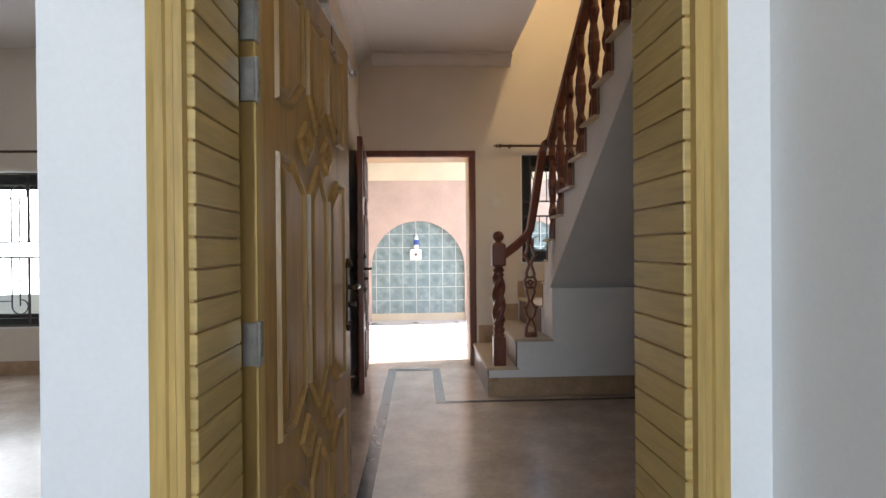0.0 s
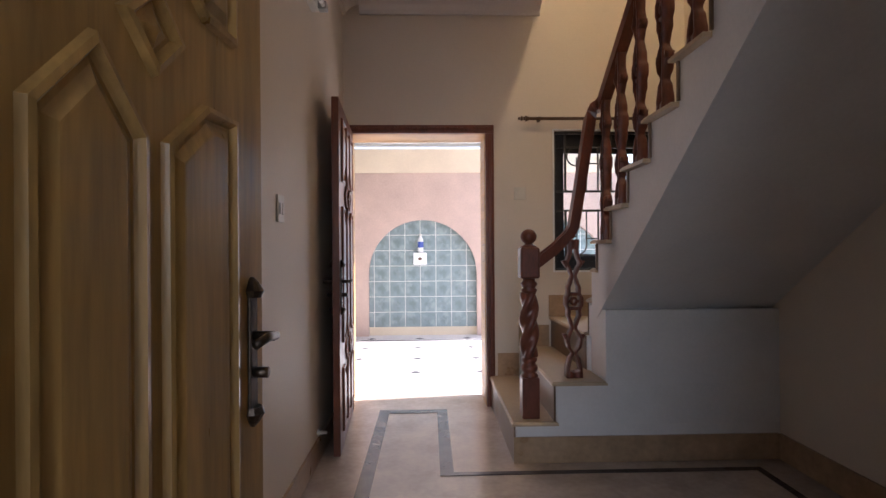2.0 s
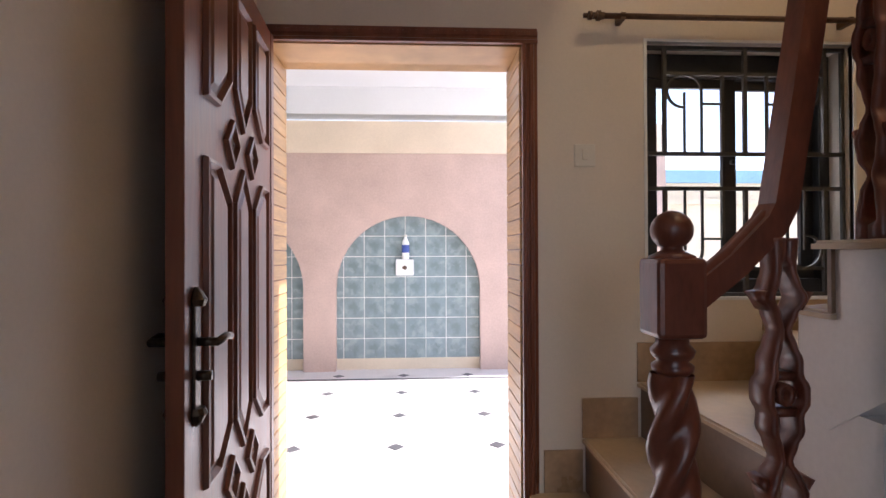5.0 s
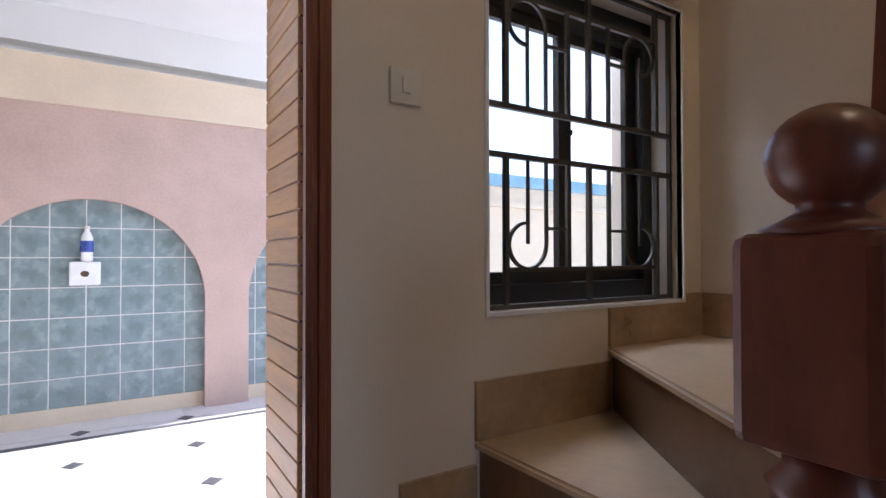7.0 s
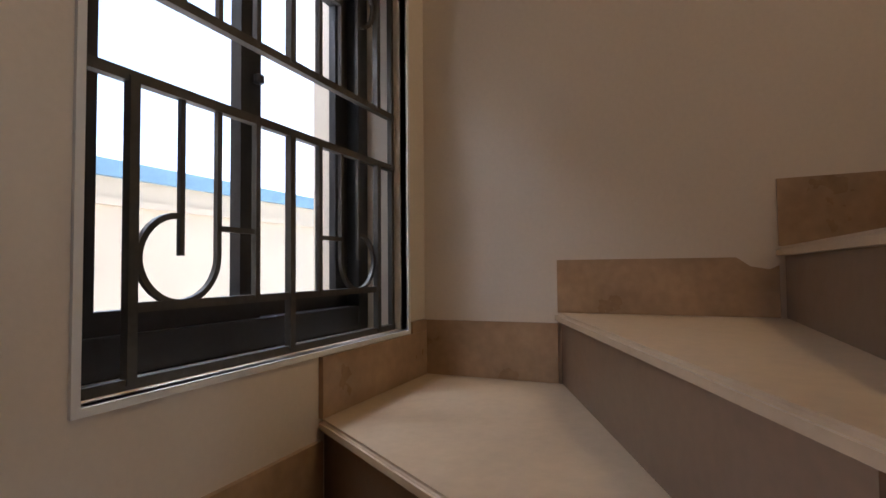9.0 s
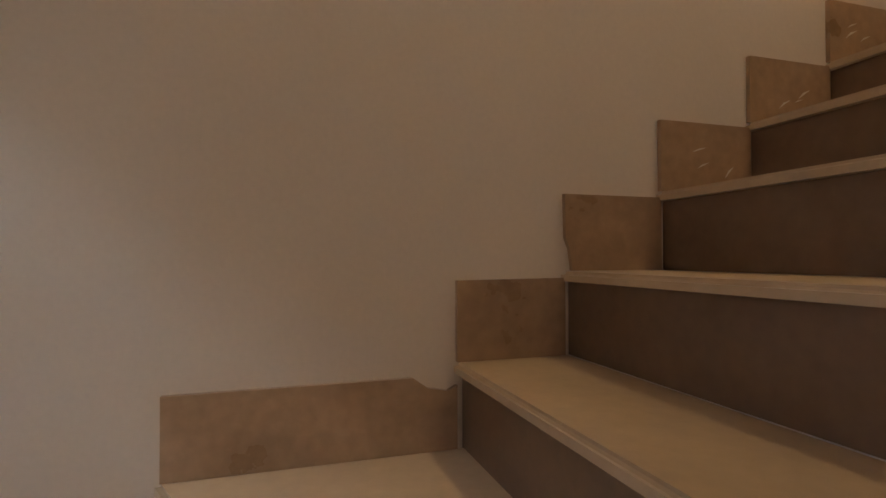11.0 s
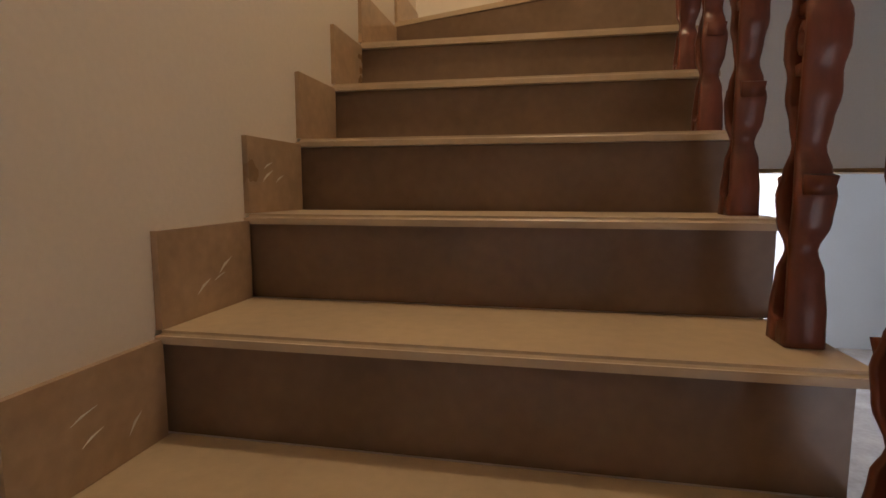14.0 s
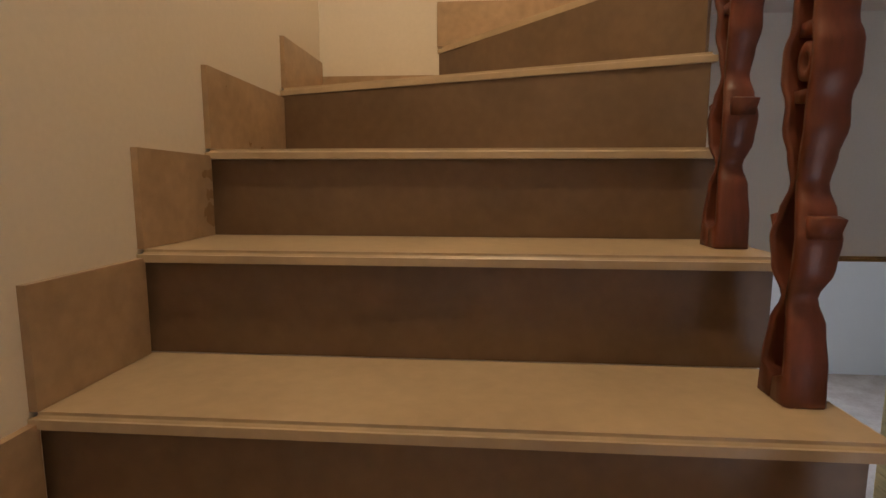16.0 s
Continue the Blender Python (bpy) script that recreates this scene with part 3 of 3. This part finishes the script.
# slatted linings: front door pale, back door orange
def lining(name, x0, x1, y0, y1, height, m, label):
    th = thing(name, ((x0 + x1) / 2, (y0 + y1) / 2, 0), label, "door lining", kind="structure")
    step = 0.064
    base = None
    n = int(height / step)
    xm, ym = (x0 + x1) / 2, (y0 + y1) / 2
    for i in range(n):
        if base is None:
            bm = boxes((x0 - xm, x1 - xm, y0 - ym, y1 - ym, 0.001, height / n - 0.0035), bevel=0.003)
            base = part("slat", bm, m, th)
            ob = base
        else:
            ob = new("slat", base.data)
            ob.parent, ob.matrix_parent_inverse = th, th.matrix_world.inverted()
        ob.matrix_world = Matrix.Translation((xm, ym, i * height / n))
    bk = boxes((x0 if xm < 0.3 else x0 + 0.006, x1 if xm > 0.3 else x1 - 0.006, y0 + 0.002, y1 - 0.002, 0.0, height))
    part("backing", bk, OAKD if m is OAKH else REDWOOD, th)
    return th


lining("door_lining_front", FX0, FX0 + 0.022, YF0 - 0.004, YF1 + 0.004, FZ, OAKH, "pale wooden slatted door lining")
lining("door_lining_front", FX1 - 0.022, FX1, YF0 - 0.004, YF1 + 0.004, FZ, OAKH, "pale wooden slatted door lining")
lining("door_lining_back", DX0, DX0 + 0.018, YB + 0.02, YB + T, DZ - 0.02, SLATR, "orange wooden slatted door lining")
lining("door_lining_back", DX1 - 0.018, DX1, YB + 0.02, YB + T, DZ - 0.02, SLATR, "orange wooden slatted door lining")
setting("door_head_lining", boxes((DX0, DX1, YB + 0.02, YB + T, DZ - 0.018, DZ)), SLATR, "orange wooden door head lining", "door lining")
setting("door_head_lining_front", boxes((FX0, FX1, YF0, YF1, FZ - 0.02, FZ)), OAKH, "pale wooden door head lining", "door lining")


# moulded architraves
def architrave(name, x0, x1, y, top, w, depth, side, m, label):
    """Left, right and head boards with a stepped face; side is the way it stands off the wall."""
    th = thing(name, ((x0 + x1) / 2, y, 0), label, "door frame", kind="structure")
    prof = [(0, 0), (0, depth), (w * 0.22, depth), (w * 0.28, depth * 0.7), (w * 0.45, depth * 0.7), (w * 0.5, depth), (w * 0.72, depth), (w * 0.78, depth * 0.6), (w, depth * 0.5), (w, 0)]
    for s, x in ((-1, x0), (1, x1)):
        bm = prism(bmesh.new(), [(x + s * u, y + side * v, 0.002) for u, v in prof], (0, 0, top - 0.004))
        part("jamb_board", bm, m, th)
    bm = prism(bmesh.new(), [(x0 - w, y + side * v, top + u) for u, v in prof], (x1 - x0 + 2 * w, 0, 0))
    part("head_board", bm, m, th)
    return th


architrave("door_frame_front", FX0 + 0.006, FX1 - 0.006, YF0 - 0.004, FZ - 0.02, 0.075, 0.022, -1, OAK, "pale varnished wooden door frame")
architrave("door_frame_front_inner", FX0 + 0.006, FX1 - 0.006, YF1 + 0.004, FZ - 0.02, 0.02, 0.018, 1, OAKD, "varnished wooden door frame")
architrave("door_frame_back", DX0 + 0.012, DX1 - 0.012, YB - 0.001, DZ - 0.018, 0.065, 0.022, -1, REDWOOD, "red-brown wooden door frame")


# ---- windows ----
def grille_window(name, x0, x1, z0, z1, label):
    win = thing(name, ((x0 + x1) / 2, YB + 0.1, z0), label, "window", kind="structure")
    w, h = x1 - x0, z1 - z0
    part("reveal_trim", boxes((x0 - 0.012, x1 + 0.012, YB - 0.006, YB + 0.02, z0 - 0.012, z0), (x0 - 0.012, x0, YB - 0.006, YB + 0.02, z0, z1), (x1, x1 + 0.012, YB - 0.006, YB + 0.02, z0, z1), (x0 - 0.012, x1 + 0.012, YB - 0.006, YB + 0.02, z1, z1 + 0.012)), WHITE, win)
    f = 0.05
    y0, y1 = YB + 0.13, YB + 0.20
    part("frame", boxes((x0, x0 + f, y0, y1, z0, z1), (x1 - f, x1, y0, y1, z0, z1), (x0 + f, x1 - f, y0, y1, z0, z0 + f + 0.02), (x0 + f, x1 - f, y0, y1, z1 - f - 0.06, z1), bevel=0.003), BLACK, win, "black window frame")
    xm = (x0 + x1) / 2
    for a, b, yy in ((x0 + f, xm + 0.02, y0 + 0.012), (xm - 0.02, x1 - f, y0 + 0.04)):
        bm = boxes((a, a + 0.06, yy, yy + 0.022, z0 + 0.07, z1 - 0.11), (b - 0.06, b, yy, yy + 0.022, z0 + 0.07, z1 - 0.11), (a + 0.06, b - 0.06, yy, yy + 0.022, z0 + 0.07, z0 + 0.11), (a + 0.06, b - 0.06, yy, yy + 0.022, z1 - 0.15, z1 - 0.11))
        sash = part("sash", bm, BLACK, win)
        g = part("pane", boxes((a + 0.058, b - 0.058, yy + 0.009, yy + 0.013, z0 + 0.108, z1 - 0.148)), GLASS, sash)
        g.visible_shadow = False
    bm = lathe(bmesh.new(), [(0.004, -0.012), (0.012, -0.008), (0.012, 0.008), (0.004, 0.012)], xm, y0 + 0.0, 10)
    bmesh.ops.translate(bm, verts=bm.verts, vec=(0, 0, z0 + 0.55 * h))
    part("latch", bm, BLACK, win)
    # iron grille near the inner face
    gy = YB + 0.045
    b = 0.014
    bm = bmesh.new()

    def bar(pts, s=b):
        sweep(bm, pts, s, s, 4, up=(0, 1, 0))
    xc, zc = (x0 + x1) / 2, z0 + 0.5 * h
    half, gap = 0.36 * w / 0.915, 0.0755
    for z in (z0 + 0.007, z1 - 0.007, zc - gap, zc + gap):
        bar([(x0 + 0.004, gy, z), (x1 - 0.004, gy, z)], 0.017)
    for s in (-1, 1):
        bar([(xc - half, gy, zc + s * (h / 2 - 0.12)), (xc + half, gy, zc + s * (h / 2 - 0.12))], 0.015)
        bar([(xc + s * (w / 2 - 0.012), gy, z0), (xc + s * (w / 2 - 0.012), gy, z1)])
    for u in (xc - half, xc, xc + half):
        for a, b in ((z0 + 0.007, zc - gap), (zc + gap, z1 - 0.007)):
            bar([(u, gy - 0.004, a), (u, gy - 0.004, b)], 0.016)
    for u in (xc - 0.10, xc + 0.10):
        for s in (-1, 1):
            bar([(u, gy - 0.003, zc + s * gap), (u, gy - 0.003, zc + s * (h / 2 - 0.12))], 0.012)
    part("grille", bm, IRON, win, "grey iron window grille")
    r = 0.077
    for mir in (1, -1):
        for vs in (1, -1):
            cx, cz = xc - mir * (half - r - 0.014), zc - vs * (h / 2 - 0.2)
            # J scroll: long outer stem, round foot, tip curled over to the short inner stem
            bm = bmesh.new()
            pts = [(cx + mir * r, gy, zc - vs * gap)]
            for k in range(26):
                a = -math.pi * 1.52 * k / 25
                q = r if k < 17 else r * (1 - 0.018 * (k - 16))
                pts.append((cx + mir * q * math.cos(a), gy, cz + vs * q * math.sin(a)))
            sweep(bm, pts, 0.010, 0.010, 4, up=(0, 1, 0))
            sweep(bm, [(cx, gy, cz), (cx, gy, zc - vs * gap)], 0.009, 0.009, 4, up=(0, 1, 0))
            sweep(bm, [(cx + mir * r, gy, cz + vs * 0.05), (xc - mir * 0.10, gy, cz + vs * 0.05)], 0.010, 0.010, 4, up=(0, 1, 0))
            part("scroll", bm, IRON, win, "curled iron scroll")
    return win


grille_window("window_1", WX0, WX1, WZ0, WZ1, "black sliding window behind a scrolled iron grille")
grille_window("window_2", -5.0, -3.3, 0.46, 1.97, "wide window behind a scrolled iron grille")


# ---- small things of the hall ----
def curtain_rod(x0, x1, z):
    r = thing("curtain_rod", ((x0 + x1) / 2, YB - 0.05, z), "brown metal curtain rod above the window", "curtain rod")
    bm = sweep(bmesh.new(), [(x0, YB - 0.06, z), (x1, YB - 0.06, z)], 0.024, 0.024, 12)
    part("rod", bm, RUST, r, smooth=True)
    for x, s in ((x0, -1), (x1, 1)):
        bm = bmesh.new()
        for k, (u, w) in enumerate(((0.0, 0.03), (0.015, 0.042), (0.03, 0.028), (0.05, 0.036), (0.07, 0.02))):
            sweep(bm, [(x + s * u, YB - 0.06, z), (x + s * (u + 0.014), YB - 0.06, z)], w, w, 12)
        part("finial", bm, RUST, r)
        part("bracket", boxes((x - s * 0.08 - 0.01, x - s * 0.08 + 0.01, YB - 0.07, YB - 0.0005, z - 0.016, z + 0.012)), RUST, r)
    return r


curtain_rod(1.19, 2.33, 2.215)
curtain_rod(-5.3, -3.15, 2.16)


def switch(at, axis, label):
    s = thing("light_switch", at, label, "light switch")
    x, y, z = at
    if axis == 'x':
        part("plate", boxes((x, x + 0.01, y - 0.045, y + 0.045, z - 0.06, z + 0.06), bevel=0.003), PLASTIC, s)
        for d in (-0.02, 0.02):
            part("rocker", boxes((x + 0.0095, x + 0.015, y + d - 0.013, y + d + 0.013, z - 0.025, z + 0.025), bevel=0.002), PLASTIC, s)
    else:
        part("plate", boxes((x - 0.045, x + 0.045, y - 0.01, y, z - 0.05, z + 0.045), bevel=0.003), PLASTIC, s)
        part("rocker", boxes((x - 0.012, x + 0.012, y - 0.015, y - 0.0095, z - 0.022, z + 0.022), bevel=0.002), PLASTIC, s)
    return s


switch((XL, 3.70, 1.40), 'x', "cream plastic wall switch")
switch((1.125, YB, 1.65), 'y', "cream plastic switch beside the window")

tube = thing("tube_light", (XL, 3.75, 2.6), "unlit white fluorescent tube light on the wall", "wall light")
part("batten", boxes((XL, XL + 0.045, 3.08, 4.36, 2.56, 2.62), bevel=0.004), PLASTIC, tube)
part("tube", sweep(bmesh.new(), [(XL + 0.075, 3.12, 2.575), (XL + 0.075, 4.32, 2.575)], 0.028, 0.028, 12), FROST, tube, smooth=True)
for y in (3.08, 4.30):
    part("end_cap", boxes((XL + 0.0455, XL + 0.095, y, y + 0.06, 2.555, 2.60), bevel=0.006), STEEL, tube, "grey end cap")

stop = thing("door_stop", (XL, 4.44, 0.16), "small white magnetic door stop on the skirting", "door stop")
part("base", sweep(bmesh.new(), [(XL + 0.0, 4.44, 0.16), (XL + 0.012, 4.44, 0.16)], 0.04, 0.04, 12), PLASTIC, stop)
part("arm", sweep(bmesh.new(), [(XL + 0.012, 4.44, 0.16), (XL + 0.055, 4.44, 0.16)], 0.018, 0.018, 10), PLASTIC, stop)

pend = thing("pendant_lamp", (1.72, 3.4, TOP), "lit yellow bulb hanging in the stairwell", "pendant lamp")
part("cord", sweep(bmesh.new(), [(1.72, 3.4, TOP), (1.72, 3.4, 4.72)], 0.008, 0.008, 6), BLACK, pend)
part("holder", lathe(bmesh.new(), [(0.012, 4.75), (0.02, 4.73), (0.02, 4.68), (0.016, 4.67)], 1.72, 3.4, 12), BLACK, pend)
g = part("bulb", lathe(bmesh.new(), [(0.014, 4.67), (0.02, 4.65), (0.032, 4.62), (0.034, 4.60), (0.028, 4.57), (0.01, 4.555)], 1.72, 3.4, 16), BULB, pend, smooth=True)
g.visible_shadow = False

lampL = thing("ceiling_lamp", (-3.6, 4.2, 3.1), "round brass ceiling lamp", "ceiling lamp")
part("shade", lathe(bmesh.new(), [(0.03, 2.93), (0.16, 2.97), (0.22, 3.03), (0.20, 3.06)], -3.6, 4.2, 24), FROST, lampL, smooth=True)
part("rim", lathe(bmesh.new(), [(0.205, 3.05), (0.235, 3.055), (0.235, 3.08), (0.1, 3.10)], -3.6, 4.2, 24), BRASS, lampL, smooth=True)


# ---- the patio ----
PZ = -0.03
YW = 8.93
setting("ground", boxes((-120, 120, YB + T, 300, -0.32, -0.16), (-120, 120, -300, -3.2, -0.32, -0.16), (-120, -6.2, -3.2, YB + T, -0.32, -0.16), (XR + 0.25, 120, -3.2, YB + T, -0.32, -0.16)), EARTH, "pale concrete ground", "ground")
AR, AW, SPR = 0.782, 1.907, 0.862
ACX = [0.325 + AW * k for k in (-2, -1, 0, 1)]
bm = bmesh.new()
for cx in ACX:
    l, r = cx - AW / 2, cx + AW / 2
    top = 2.32
    arc = [(cx + AR * math.cos(math.pi * k / 28), SPR + AR * math.sin(math.pi * k / 28)) for k in range(29)]
    prism(bm, [(l, YW, PZ), (cx - AR, YW, PZ), (cx - AR, YW, SPR), (l, YW, SPR)], (0, 0.09, 0))
    prism(bm, [(cx + AR, YW, PZ), (r, YW, PZ), (r, YW, SPR), (cx + AR, YW, SPR)], (0, 0.09, 0))
    left = [p for p in arc if p[0] <= cx + 1e-6]
    right = [p for p in arc if p[0] >= cx - 1e-6]
    prism(bm, [(l, YW, SPR)] + [(a, YW, b) for a, b in reversed(left)] + [(cx, YW, top), (l, YW, top)], (0, 0.09, 0))
    prism(bm, [(r, YW, SPR), (r, YW, top), (cx, YW, top)] + [(a, YW, b) for a, b in reversed(right)], (0, 0.09, 0))
    box(bm, l, r, YW + 0.125, YW + 0.3, PZ - 0.1, 2.30)
for z in (1.75, 2.0):
    box(bm, ACX[0] - AW / 2, ACX[-1] + AW / 2, YW - 0.0015, YW + 0.02, z, z + 0.003)
arcade = setting("wall_arcade", bm, PINK, "pink stone wall with blind tiled arches", "wall")
setting("wall_patio_band", boxes((ACX[0] - AW / 2, ACX[-1] + AW / 2, YW - 0.02, YW + 0.32, 2.32, 2.665)), CREAMOUT, "cream painted band above the arches", "wall")
setting("wall_boundary", boxes((ACX[-1] + AW / 2, 16, YW + 0.1, YW + 0.3, PZ - 0.1, 2.02), (ACX[-1] + AW / 2, 16, YW + 0.06, YW + 0.34, 1.78, 1.84), (-9.0, ACX[0] - AW / 2, YW, YW + 0.3, -0.2, 2.63)), CREAMOUT, "cream boundary wall of the yard", "wall")
setting("wall_coping", boxes((ACX[-1] + AW / 2, 16, YW + 0.04, YW + 0.36, 2.02, 2.16)), BLUE, "blue painted wall coping", "coping")
setting("porch_ceiling", boxes((-7.0, 2.0, YB + T, YW + 0.3, 3.05, 3.25), (-7.0, 2.0, YW + 0.02, YW + 0.3, 2.75, 3.05), (-7.0, 2.7, YB + T, YB + T + 0.02, 3.25, TOP)), WHITE, "white porch ceiling", "ceiling")
setting("porch_grout", boxes((-7, 9, YB + T, YW + 0.1, PZ - 0.05, PZ - 0.004)), GROUT, "pale tile bedding of the patio", "floor")
setting("door_step", boxes((DX0, DX1, YB + T - 0.001, YB + T + 0.05, PZ, -0.012)), PATIO, "white marble door sill", "sill")
setting("patio_border", boxes((-7, 9, YW - 0.40, YW - 0.35, PZ - 0.004, PZ + 0.003)), SLATE, "dark border line in the patio floor", "floor inlay")

plamp = thing("porch_lamp", (0.71, 7.96, 3.05), "round frosted porch ceiling lamp", "ceiling lamp")
part("shade", lathe(bmesh.new(), [(0.02, 2.90), (0.10, 2.92), (0.15, 2.97), (0.16, 3.01)], 0.71, 7.96, 24), FROST, plamp, smooth=True)
part("rim", lathe(bmesh.new(), [(0.16, 3.005), (0.185, 3.01), (0.185, 3.035), (0.12, 3.049)], 0.71, 7.96, 24), STEEL, plamp, smooth=True)


# soap dish of white glaze in the middle arch, with a water bottle standing on it
DISHX, DISHY = ACX[2] - 0.04, YW + 0.012
dish = thing("soap_dish", (DISHX, YW + 0.1, 1.0), "white glazed wall soap dish with a brown hollow", "soap dish")
part("body", boxes((DISHX - 0.098, DISHX + 0.098, DISHY, YW + 0.1125, 0.995, 1.172), bevel=0.012), FROST, dish)
part("hollow", sweep(bmesh.new(), [(DISHX, DISHY - 0.003, 1.082), (DISHX, DISHY + 0.01, 1.082)], 0.055, 0.045, 14), RUST, dish, "brown stained hollow")
bottle = thing("water_bottle", (DISHX + 0.01, DISHY + 0.045, 1.172), "clear plastic water bottle with a blue label", "bottle")
BX, BY = DISHX + 0.01, DISHY + 0.045
part("body", lathe(bmesh.new(), [(0.03, 1.1725), (0.04, 1.18), (0.041, 1.21), (0.038, 1.225), (0.041, 1.24), (0.041, 1.335), (0.036, 1.365), (0.018, 1.40), (0.014, 1.42)], BX, BY, 20), FROST, bottle, smooth=True)
part("label", lathe(bmesh.new(), [(0.0425, 1.245), (0.043, 1.25), (0.043, 1.325), (0.0425, 1.33)], BX, BY, 20), BLUEP, bottle, "blue printed label", smooth=True)
part("cap", lathe(bmesh.new(), [(0.017, 1.419), (0.018, 1.422), (0.018, 1.438), (0.016, 1.441)], BX, BY, 14), PLASTIC, bottle)

# glazed tiles set back in the arches
bm0 = boxes((-0.1082, 0.1082, -0.008, 0.008, -0.1082, 0.1082), bevel=0.003)
me_t = bpy.data.meshes.new("tile")
bm0.to_mesh(me_t)
bm0.free()
me_t.materials.append(TEAL)
grout = part("tile_grout", boxes(*[(cx - AR - 0.06, cx + AR + 0.06, YW + 0.0985, YW + 0.1245, PZ, 1.70) for cx in ACX]), GROUT, arcade, "pale tile grout")
for cx in ACX[1:]:
    for i in range(8):
        for j in range(8):
            x, z = cx + (i - 3.5) * 0.2245 - 0.035, 0.193 + j * 0.2245
            if math.hypot(max(0, abs(x - cx) - 0.11), max(0, z - 0.11 - SPR)) > AR - 0.01 or abs(x - cx) - 0.1122 > AR:
                continue
            o = new("tile", me_t)
            o.parent, o.matrix_parent_inverse = arcade, arcade.matrix_world.inverted()
            o.matrix_world = Matrix.Translation((x, YW + 0.104, z))
    part("plinth", boxes((cx - AR, cx + AR, YW + 0.085, YW + 0.112, PZ, 0.09)), CREAMOUT, arcade, "cream stone plinth")

# patio floor tiles with dark corner diamonds
pf = tagged(new("patio_floor"), "white tiled patio floor with small dark diamonds", "floor", kind="structure")
TS = 0.668
bm0 = boxes((-TS / 2 + 0.002, TS / 2 - 0.002, -TS / 2 + 0.002, TS / 2 - 0.002, -0.012, 0), bevel=0.0015)
me_p = bpy.data.meshes.new("floor_tile")
bm0.to_mesh(me_p)
bm0.free()
me_p.materials.append(PATIO)
bm0 = prism(bmesh.new(), [(-0.058, 0, 0), (0, -0.058, 0), (0.058, 0, 0), (0, 0.058, 0)], (0, 0, 0.0035))
bmesh.ops.recalc_face_normals(bm0, faces=bm0.faces)
me_d = bpy.data.meshes.new("diamond")
bm0.to_mesh(me_d)
bm0.free()
me_d.materials.append(SLATE)
for i in range(-5, 8):
    for j in range(-1, 4):
        x, y = 0.275 - TS / 2 + i * TS, 8.035 - TS * (j - 0.5)
        if y - TS / 2 < YB + T - 0.35:
            continue
        o = new("floor_tile", me_p)
        o.parent, o.location = pf, (x, y, PZ)
        if j < 3:
            o = new("diamond", me_d)
            o.parent, o.location = pf, (x + TS / 2, y - TS / 2 + 0.0, PZ + 0.0003)
